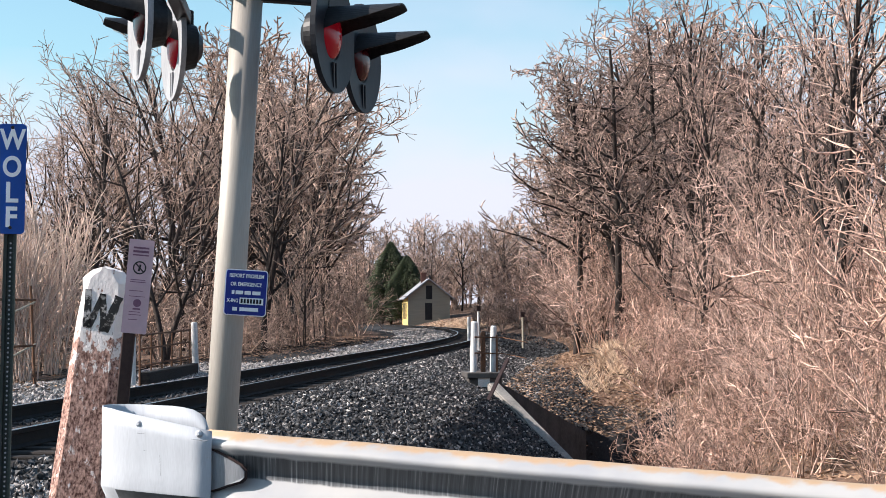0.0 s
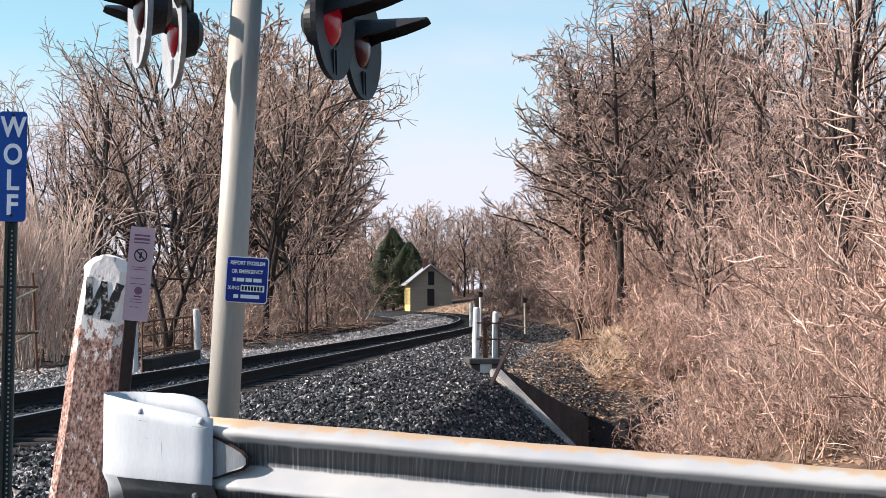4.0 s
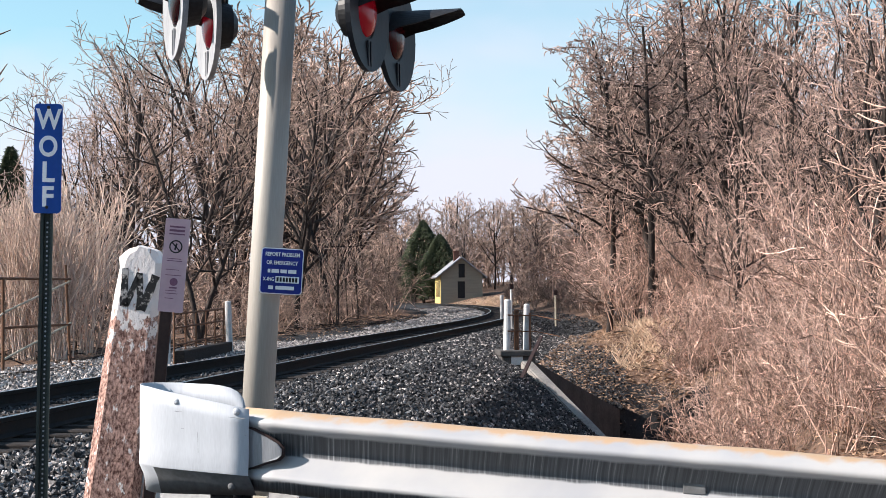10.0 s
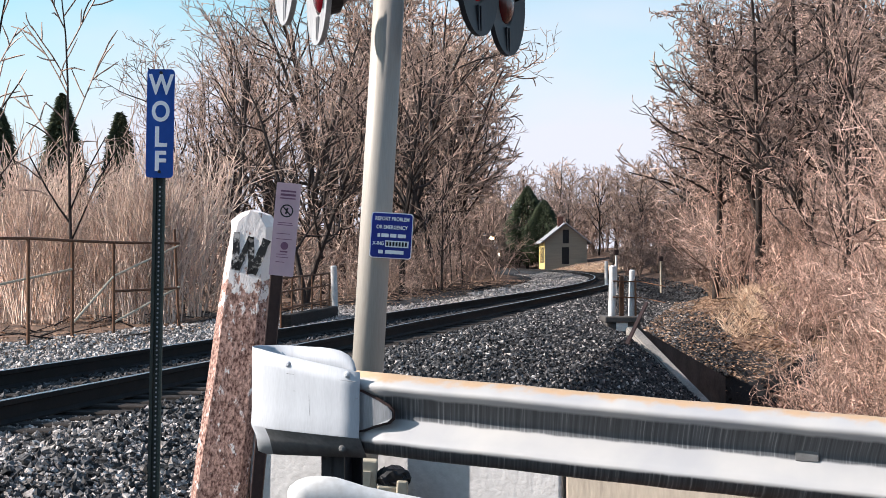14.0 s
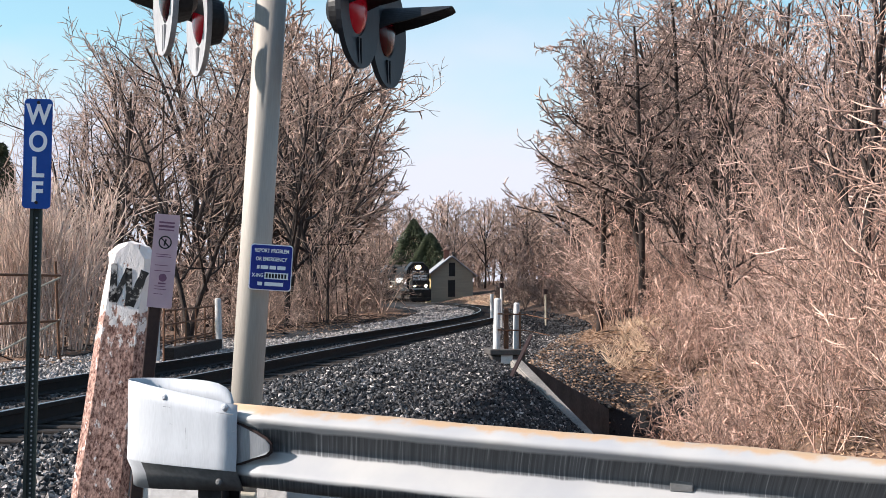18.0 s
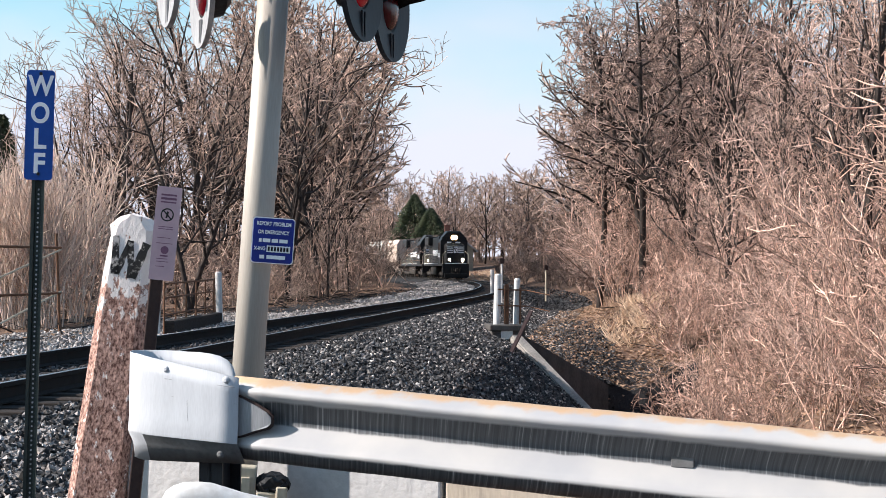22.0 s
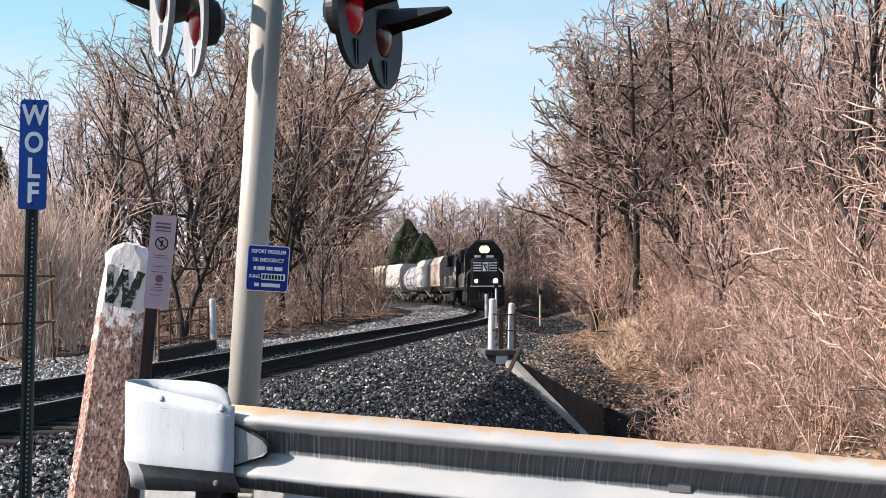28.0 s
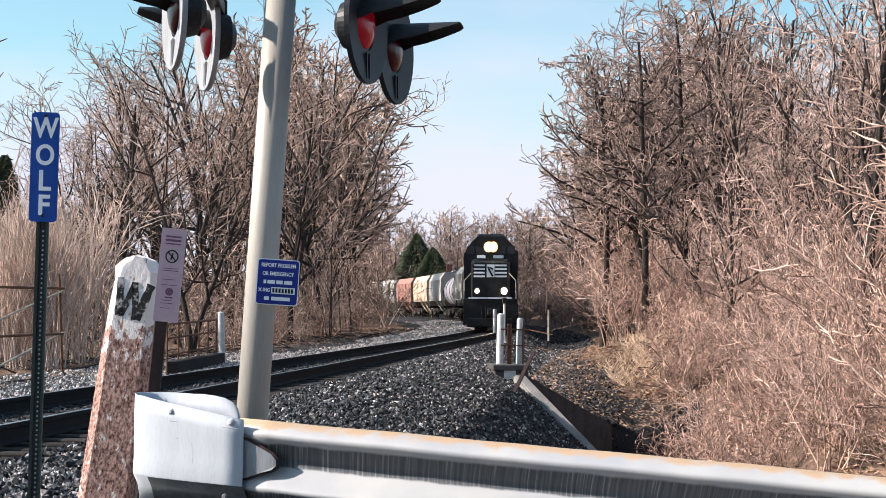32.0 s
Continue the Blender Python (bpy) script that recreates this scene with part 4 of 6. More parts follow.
def notice():
    t = thing("notice_sign", pose(-0.952, 7.76, -0.45, 0, 5.3, 0), "narrow faded pink notice on a dark brown leaning post", "sign")
    bm = bmesh.new()
    box(bm, -0.028, -0.012, 0, 0.028, 0.03, 1.80, 0.006)
    part("post", bm, DARKPOST, t)
    p = part("panel", plate(bmesh.new(), 0.112, 0.425, 0.006, 0.004), PINK, t, "faded pink notice panel")
    p.matrix_basis = pose(0.022, -0.02, 1.65)
    for x0, x1, z, h in ((-0.035, 0.035, 0.175, 0.008), (-0.035, 0.035, 0.158, 0.010), (-0.035, 0.035, 0.142, 0.006), (-0.036, 0.03, 0.030, 0.003), (-0.036, 0.034, 0.020, 0.003), (-0.036, 0.024, -0.02, 0.003), (-0.036, 0.036, -0.045, 0.003), (-0.03, 0.02, -0.115, 0.003), (-0.03, 0.026, -0.128, 0.003), (-0.03, 0.01, -0.15, 0.003)):
        bm = bmesh.new()
        box(bm, x0, -0.0016, z - h / 2, x1, 0, z + h / 2)
        part("text_bar", bm, PINKINK, p)
    bm = bmesh.new()
    n = 28
    ring = [[bm.verts.new((r * math.cos(2 * math.pi * i / n), -0.002, 0.085 + r * math.sin(2 * math.pi * i / n))) for i in range(n)] for r in (0.024, 0.030)]
    for i in range(n):
        bm.faces.new((ring[0][i], ring[1][i], ring[1][(i + 1) % n], ring[0][(i + 1) % n]))
    box(bm, -0.003, -0.0026, 0.059, 0.003, -0.001, 0.111, 0, Matrix.Translation((0, 0, 0.085)) @ Matrix.Rotation(radians(-45), 4, "Y") @ Matrix.Translation((0, 0, -0.085)))
    box(bm, -0.004, -0.0026, 0.07, 0.004, -0.001, 0.10, 0, Matrix.Translation((0, 0, 0.085)) @ Matrix.Rotation(radians(12), 4, "Y") @ Matrix.Translation((0, 0, -0.085)))
    part("prohibition_symbol", bm, INK, p, "round prohibition symbol")
    bm = bmesh.new()
    cyl(bm, (0.004, -0.002, -0.075), (0.004, 0, -0.075), 0.018, seg=20)
    box(bm, -0.014, -0.002, -0.105, 0.02, 0, -0.098)
    part("round_symbol", bm, PINKINK, p)


notice()

# ---------------------------------------------------------------- guardrail and parapet
GR0, GRD = Vector((-0.36, 6.43, 0.627)), Vector((0.8957, -0.4425, -0.0485))
GRO = Vector((-0.4429, -0.8966, 0.0))                 # towards the road


def along(u, out=0.0, z=0.0):
    return GR0 + GRD * u + GRO * out + Vector((0, 0, z))


W_BEAM = [(0.0, 0.0), (0.028, -0.004), (0.068, -0.026), (0.080, -0.038), (0.083, -0.048), (0.079, -0.058), (0.070, -0.068), (0.016, -0.128), (0.005, -0.148), (0.010, -0.168), (0.070, -0.226), (0.081, -0.240), (0.083, -0.248), (0.078, -0.257), (0.058, -0.282), (0.026, -0.304), (0.0, -0.311)]


# dark copy of the galvanizing, with shade put into its colour
SHADED_STEEL = material("shaded_dark_steel", (0.15, 0.15, 0.155), (0.10, 0.10, 0.10), 0.8, scale=8, fine=50, bump=0.1)


def guardrail():
    t = thing("guardrail", pose(0, 0, 0), "weathered galvanized steel guardrail with a rust-stained upper edge", "guardrail")
    prof = W_BEAM + [(a - 0.004, b) for a, b in W_BEAM[::-1]]
    bm = bmesh.new()
    rng = random.Random(3)
    rows = []
    for i in range(60):
        u = -0.02 + i * 0.16
        rows.append((along(u, 0.0015 * rng.gauss(0, 1), 0.002 * rng.gauss(0, 1)), GRO, (0, 0, 1)))
    sweep(bm, prof, rows)
    b = part("beam", bm, guardrail_paint(), t, "corrugated beam, bright above, with painted shade and dirt streaks in the hollows")
    for f in b.data.polygons:
        f.use_smooth = True
    # rounded terminal wrapped over the end of the beam: front sheet, nose, back leaf
    plan = [(u, 0.096 + 0.006 * math.sin((u + 0.4) * 7)) for u in (0.045, -0.04, -0.12, -0.20, -0.27, -0.33)]
    for i in range(1, 13):
        a = radians(90 + 180 * i / 12)
        plan.append((-0.33 + 0.15 * math.cos(a), 0.095 * math.sin(a)))
    plan += [(u, -0.095) for u in (-0.29, -0.24, -0.19, -0.145, -0.11, -0.088, -0.075)]
    bm = bmesh.new()
    cols = []
    for i, (u, o) in enumerate(plan):
        near = min(1.0, max(0.0, (0.045 - u) / 0.45))
        top = 0.006 + 0.056 * near
        if i > 17:                                    # the back leaf stands above the front, with a rounded end
            top = (0.070, 0.072, 0.070, 0.064, 0.050, 0.028, -0.01)[i - 18]
        elif i > 8:
            top = 0.062 + 0.008 * (i - 8) / 9
        rows = ((top, 0.0), (top - 0.06, 0.003), (-0.10, 0.004), (-0.17, 0.004), (-0.232, 0.010), (-0.240, 0.008), (-0.28, -0.022), (-0.318 - 0.03 * near, -0.05))
        cols.append([bm.verts.new(along(u, o + (do if o > 0 else 0.0), dz)) for dz, do in rows])
    for i, (c0, c1) in enumerate(zip(cols, cols[1:])):
        for k in range(len(c0) - 1):
            f = bm.faces.new((c0[k], c0[k + 1], c1[k + 1], c1[k]))
            f.smooth = True
            # down-facing lower lip gets the dark copy, as painted shade
            f.material_index = 1 if k >= 5 and i < 6 else 0
    for e in bm.edges:
        if len(e.link_faces) == 2 and e.link_faces[0].material_index != e.link_faces[1].material_index:
            e.smooth = False
    bmesh.ops.recalc_face_normals(bm, faces=bm.faces)
    bmesh.ops.solidify(bm, geom=list(bm.faces), thickness=0.004)
    e = part("end_terminal", bm, GALV, t, "rounded galvanized end terminal")
    e.data.materials.append(SHADED_STEEL)
    for u, o, dz in ((-0.265, 0.097, 0.014), (-0.005, 0.099, -0.006), (-0.04, 0.078, -0.288)):
        bm = bmesh.new()
        cyl(bm, along(u, o - 0.01, dz), along(u, o + 0.006, dz), 0.016, 0.013, 16)
        cyl(bm, along(u, o + 0.006, dz), along(u, o + 0.012, dz), 0.013, 0.006, 16)
        part("bolt", bm, GALV if dz > -0.1 else SHADED_STEEL, t)
    # pressed creases in the front sheet
    for u0, u1, z0, z1 in ((-0.24, 0.04, -0.085, -0.092), (-0.27, 0.03, -0.022, -0.030), (-0.17, -0.165, -0.095, -0.225)):
        bm = bmesh.new()
        cyl(bm, along(u0, 0.099 + 0.006 * math.sin((u0 + 0.4) * 7), z0), along(u1, 0.099 + 0.006 * math.sin((u1 + 0.4) * 7), z1), 0.0012, seg=6)
        part("crease", bm, GALV_OLD, t, "thin dark crease in the sheet")
    # the flattened tongue lapped into the hollow of the beam
    shape = ((0.0, -0.058), (0.05, -0.072), (0.11, -0.096), (0.150, -0.116), (0.166, -0.134), (0.166, -0.156), (0.150, -0.172), (0.10, -0.188), (0.05, -0.208), (0.0, -0.222))
    # a slightly larger dark sheet behind it stands in for its shadow line
    for name, grown, sink, m, label in (("tongue_edge", 0.007, 0.006, DARKPOST, "dark backing sheet that draws the shadow line round the tongue"), ("tongue", 0.0, 0.0, GALV_OLD, "grey lapped tongue of the terminal")):
        bm = bmesh.new()
        f = []
        for u, dz in shape:
            w = dz + (grown if dz > -0.14 else -grown)
            f.append(bm.verts.new(along(u + (grown if u else 0), 0.066 + abs(dz + 0.142) * 0.22 - sink, w)))
        bm.faces.new(f)
        r = bmesh.ops.extrude_face_region(bm, geom=list(bm.faces))
        bmesh.ops.translate(bm, verts=[v for v in r["geom"] if isinstance(v, bmesh.types.BMVert)], vec=GRO * -0.006)
        bmesh.ops.recalc_face_normals(bm, faces=bm.faces)
        part(name, bm, m, t, label)
    # lap plate and splice
    bm = bmesh.new()
    box(bm, -0.04, -0.008, -0.02, 0.04, 0.008, 0.02, 0.003, Matrix.Translation(along(1.71, 0.006, -0.150)) @ Matrix.Rotation(-0.459, 4, "Z"))
    part("splice_plate", bm, SHADED_STEEL, t)
    for u in (-0.14, 1.72, 3.6, 5.5, 7.4):
        bm = bmesh.new()
        m = Matrix.Translation(along(u, -0.02, 0)) @ Matrix.Rotation(-0.459, 4, "Z")
        for y in (0.0, 0.14):
            box(bm, -0.05, y, -1.25, 0.05, y + 0.01, -0.03, 0, m)
        box(bm, -0.006, 0.0, -1.25, 0.006, 0.15, -0.03, 0, m)
        part("post", bm, GREYBACK, t, "dark steel post")


def guardrail_paint():
    """Bright galvanizing, rain-streaked, with shade put into the colour of the hollows and a rusty upper lip."""
    m = bpy.data.materials.new("guardrail_galvanizing")
    m.use_nodes = True
    n, l = m.node_tree.nodes, m.node_tree.links
    bsdf = n["Principled BSDF"]
    bsdf.inputs["Roughness"].default_value, bsdf.inputs["Specular IOR Level"].default_value = 0.5, 0.3
    co = n.new("ShaderNodeTexCoord")
    sep = n.new("ShaderNodeSeparateXYZ")
    l.new(co.outputs["Object"], sep.inputs[0])

    def noise(scale, detail, squash=None):
        t = n.new("ShaderNodeTexNoise")
        t.inputs["Scale"].default_value, t.inputs["Detail"].default_value = scale, detail
        src = co.outputs["Object"]
        if squash:
            mp = n.new("ShaderNodeMapping")
            mp.inputs["Scale"].default_value = squash
            l.new(src, mp.inputs["Vector"])
            src = mp.outputs["Vector"]
        l.new(src, t.inputs["Vector"])
        return t.outputs["Fac"]

    def madd(a, k, b):
        q = n.new("ShaderNodeMath")
        q.operation = "MULTIPLY_ADD"
        l.new(a, q.inputs[0])
        if isinstance(k, float):
            q.inputs[1].default_value = k
        else:
            l.new(k, q.inputs[1])
        if isinstance(b, float):
            q.inputs[2].default_value = b
        else:
            l.new(b, q.inputs[2])
        return q.outputs[0]

    def ramp(fac, stops):
        r = n.new("ShaderNodeValToRGB")
        els = r.color_ramp.elements
        while len(els) < len(stops):
            els.new(0.5)
        for e, (p, c) in zip(els, stops):
            e.position, e.color = p, (*c, 1) if isinstance(c, tuple) else (c, c, c, 1)
        l.new(fac, r.inputs["Fac"])
        return r.outputs["Color"]

    def mix(fac, a, b):
        x = n.new("ShaderNodeMix")
        x.data_type = "RGBA"
        l.new(fac, x.inputs["Factor"])
        for v, k in ((a, "A"), (b, "B")):
            if isinstance(v, tuple):
                x.inputs[k].default_value = (*v, 1)
            else:
                l.new(v, x.inputs[k])
        return x.outputs["Result"]

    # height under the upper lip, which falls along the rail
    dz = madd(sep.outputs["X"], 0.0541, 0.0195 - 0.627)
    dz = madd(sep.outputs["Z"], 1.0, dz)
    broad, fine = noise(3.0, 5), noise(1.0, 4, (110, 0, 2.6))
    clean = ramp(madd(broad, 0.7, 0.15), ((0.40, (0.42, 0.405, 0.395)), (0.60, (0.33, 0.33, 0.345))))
    shade_and_streaks = ramp(fine, ((0.40, (0.055, 0.058, 0.064)), (0.58, (0.10, 0.105, 0.115)), (0.72, (0.30, 0.30, 0.31))))
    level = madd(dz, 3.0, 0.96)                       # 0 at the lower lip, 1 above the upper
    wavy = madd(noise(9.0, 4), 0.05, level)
    # bands under the crests: shade painted into the colour, with dirt streaks
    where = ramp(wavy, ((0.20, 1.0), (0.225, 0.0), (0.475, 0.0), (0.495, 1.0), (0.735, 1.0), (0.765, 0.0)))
    colour = mix(where, clean, shade_and_streaks)
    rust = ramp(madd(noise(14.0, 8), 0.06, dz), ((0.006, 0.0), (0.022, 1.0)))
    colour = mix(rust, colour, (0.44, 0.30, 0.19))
    l.new(colour, bsdf.inputs["Base Color"])
    bp = n.new("ShaderNodeBump")
    bp.inputs["Strength"].default_value, bp.inputs["Distance"].default_value = 0.15, 0.006
    l.new(broad, bp.inputs["Height"])
    l.new(bp.outputs["Normal"], bsdf.inputs["Normal"])
    return m


guardrail()


def parapet():
    m = pose(-0.98, 8.05, 0, 0, 0, -26.3)
    t = thing("parapet", m, "low rough concrete parapet behind the guardrail", "parapet", kind="structure")
    bm = bmesh.new()
    box(bm, 0, 0, -0.8, 1.60, 0.25, 0.30, 0.012)
    part("wall_section", bm, CONCRETE, t)
    bm = bmesh.new()
    box(bm, 1.618, 0.004, -0.8, 2.55, 0.25, 0.28, 0.012)
    part("wall_section", bm, CONCRETE_B, t, "stained beige concrete")
    bm = bmesh.new()
    box(bm, 2.565, 0.01, -0.8, 9.0, 0.25, 0.26, 0.012)
    part("wall_section", bm, CONCRETE, t)


parapet()


def road():
    t = thing("road", pose(-0.2, 5.9, -0.62, 0, 2.7, -26.3), "worn dark asphalt road beside the guardrail", "road", kind="structure")
    bm = bmesh.new()
    box(bm, -6, -9.5, -0.3, 30, -0.15, 0.30, 0.02)
    part("surface", bm, ROADTAR, t)


road()


def lower_rail():
    """The rounded white end of a second rail, close to the camera."""
    t = thing("rail_end", pose(0, 5.0, -0.6), "rounded white-painted rail end beside the road", "rail end")
    bm = bmesh.new()
    rings = []
    n = 16
    for x, top, h in ((-0.505, 0.368, 0.008), (-0.497, 0.384, 0.03), (-0.475, 0.401, 0.05), (-0.445, 0.411, 0.06), (-0.40, 0.413, 0.062), (-0.363, 0.410, 0.06), (-0.32, 0.397, 0.054), (-0.27, 0.381, 0.048), (-0.19, 0.364, 0.045), (-0.074, 0.342, 0.045), (0.30, 0.275, 0.045), (1.0, 0.15, 0.045)):
        rings.append([bm.verts.new((x, min(0.05, h) * math.cos(2 * math.pi * i / n), top + 0.6 - h + h * math.sin(2 * math.pi * i / n))) for i in range(n)])
    for r0, r1 in zip(rings, rings[1:]):
        for i in range(n):
            bm.faces.new((r0[i], r0[(i + 1) % n], r1[(i + 1) % n], r1[i]))
    bm.faces.new(rings[0][::-1])
    bm.faces.new(rings[-1])
    bmesh.ops.recalc_face_normals(bm, faces=bm.faces)
    for f in part("bar", bm, PAINTWHITE, t).data.polygons:
        f.use_smooth = True
    for x, top in ((-0.10, 0.86), (0.9, 0.70)):
        bm = bmesh.new()
        box(bm, x - 0.03, -0.03, -0.15, x + 0.03, 0.03, top, 0.005)
        part("support", bm, PAINTWHITE, t)


lower_rail()

# ---------------------------------------------------------------- creek bridge beside the track


def round_post(name, x, y, z0, z1, r, label, lean=0.0, mat=PAINTWHITE, group="white bridge posts"):
    t = thing(name, pose(x, y, z0, 0, lean, 0), label, "post", group)
    bm = bmesh.new()
    h = z1 - z0
    cyl(bm, (0, 0, 0), (0, 0, h - 0.03), r, r * 0.96, 16)
    cyl(bm, (0, 0, h - 0.03), (0, 0, h), r * 0.96, r * 0.6, 16)
    part("shaft", bm, mat, t)
    return t


def bridge():
    wall = thing("culvert_headwall", pose(0, 0, 0), "old concrete culvert headwall with a sloping wing wall", "headwall", kind="structure")
    bm = bmesh.new()
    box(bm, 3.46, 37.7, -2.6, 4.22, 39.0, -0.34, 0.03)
    part("block", bm, CONCRETE_SHADED, wall)
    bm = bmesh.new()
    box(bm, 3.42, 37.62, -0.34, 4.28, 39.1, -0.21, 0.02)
    part("cap", bm, CONCRETE_SHADED, wall)
    bm = bmesh.new()
    a, b = Vector((4.0, 37.7, -0.42)), Vector((5.26, 33.9, -1.98))
    side = Vector((0.96, 0.28, 0)) * 0.14
    top = [a - side, a + side, b + side, b - side]
    low = [Vector((p.x, p.y, -2.8)) for p in top]
    vt, vl = [bm.verts.new(p) for p in top], [bm.verts.new(p) for p in low]
    bm.faces.new(vt)
    bm.faces.new(vl[::-1])
    for i in range(4):
        bm.faces.new((vt[i], vl[i], vl[(i + 1) % 4], vt[(i + 1) % 4]))
    bmesh.ops.recalc_face_normals(bm, faces=bm.faces)
    bmesh.ops.bevel(bm, geom=[e for e in bm.edges], offset=0.03, segments=2, affect="EDGES")
    part("wing_wall", bm, CONCRETE_D, wall, "sloping grey wing wall, worn along its top")
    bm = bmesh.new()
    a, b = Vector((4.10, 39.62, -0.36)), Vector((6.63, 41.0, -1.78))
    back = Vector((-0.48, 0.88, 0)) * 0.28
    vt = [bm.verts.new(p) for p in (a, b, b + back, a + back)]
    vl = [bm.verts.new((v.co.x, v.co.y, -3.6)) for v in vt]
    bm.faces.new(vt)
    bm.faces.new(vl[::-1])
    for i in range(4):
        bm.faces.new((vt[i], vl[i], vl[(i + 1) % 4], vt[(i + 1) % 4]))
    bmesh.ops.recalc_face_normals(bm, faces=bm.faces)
    # the shade on this wall is in its dark colour
    part("wing_wall", bm, CONCRETE_SHADED, wall, "far wing wall of the culvert, its shade put into the dark colour")
    round_post("bridge_post", 3.60, 38.0, -0.21, 0.93, 0.082, "white-painted round post on the culvert headwall", 1.5)
    round_post("bridge_post", 4.06, 38.2, -0.21, 0.83, 0.072, "white-painted round post on the culvert headwall", 1.2)
    round_post("rusty_post", 3.83, 38.1, -0.21, 0.70, 0.055, "rusty iron post between the white posts", 0, RUST, "")
    t = thing("wire_railing", pose(0, 0, 0), "dark sagging wires tied between the bridge posts", "railing")
    for z in (0.58, 0.22):
        bm = bmesh.new()
        cyl(bm, (3.62, 37.9, z), (4.28, 38.1, z - 0.02), 0.016, seg=8)
        cyl(bm, (4.28, 38.1, z - 0.02), (4.75, 37.6, z - 0.12), 0.010, seg=8)
        part("wire", bm, RUST, t)
    bm = bmesh.new()
    box(bm, 4.12, 38.05, -0.215, 4.16, 38.12, 0.62)
    part("upright", bm, RUST, t)
    t = thing("sign_plate", pose(3.80, 37.67, -0.42), "small white plate on the headwall", "plate")
    part("plate", plate(bmesh.new(), 0.26, 0.22, 0.01, 0.02), PAINTWHITE, t)
    t = thing("leaning_plank", pose(0, 0, 0), "dark plank leaning against the culvert headwall", "plank")
    bm = bmesh.new()
    a, b = Vector((3.16, 33.4, -1.22)), Vector((4.21, 36.5, 0.13))
    m = Matrix.Translation(a) @ (b - a).to_track_quat("Z", "Y").to_matrix().to_4x4()
    box(bm, -0.04, -0.02, -0.2, 0.04, 0.02, (b - a).length, 0.006, m)
    part("board", bm, DARKPOST, t)
    # far side of the bridge
    round_post("bridge_post", -3.78, 36.0, -0.40, 0.66, 0.085, "white-painted round post beside a rusty railing")
    round_post("bridge_post", -3.0, 44.0, -0.40, 0.92, 0.085, "white-painted round post beside a rusty railing", -2.0)
    t = thing("bridge_railing", pose(0, 0, 0), "rusty iron railing of the bridge beside the track", "railing")
    p0, p1 = Vector((-3.66, 36.4, 0)), Vector((-3.12, 43.5, 0))
    for z in (0.72, 0.42, 0.05):
        bm = bmesh.new()
        cyl(bm, p0 + Vector((0, 0, z - 0.05)), p1 + Vector((0, 0, z)), 0.022, seg=8)
        part("rail", bm, RUST, t)
    for k in range(6):
        q = p0.lerp(p1, k / 5)
        bm = bmesh.new()
        cyl(bm, q + Vector((0, 0, -0.5)), q + Vector((0, 0, 0.72)), 0.022, seg=8)
        part("baluster", bm, RUST, t)
    t = thing("bridge_girder", pose(0, 0, 0), "black timber edge beam of the bridge", "beam")
    bm = bmesh.new()
    m = Matrix.Translation(p0 + Vector((0.1, 0, 0))) @ Matrix.Rotation(-math.atan2(p1.x - p0.x, p1.y - p0.y), 4, "Z")
    box(bm, -0.12, 0, -0.55, 0.12, (p1 - p0).length, -0.12, 0.02, m)
    part("timber", bm, SLEEPER, t)


bridge()


def creek():
    # dark sheet of water, added to carry the shade of the hollow
    m = material("added_dark_water", (0.012, 0.012, 0.010), (0.02, 0.018, 0.014), 0.12, scale=1.5, fine=12, bump=0.15)
    bm = bmesh.new()
    a = [bm.verts.new((*beside(s, 5.0)[:2], -2.95)) for s in (-40, -32, -25, -18)]
    b = [bm.verts.new((*beside(s, 8.0)[:2], -2.95)) for s in (-40, -32, -25, -18)]
    for i in range(3):
        bm.faces.new((a[i], b[i], b[i + 1], a[i + 1]))
    bmesh.ops.recalc_face_normals(bm, faces=bm.faces)
    tagged(part("water", bm, m), "dark water sheet added below the wing wall to deepen the shaded hollow", "water", kind="structure")


creek()


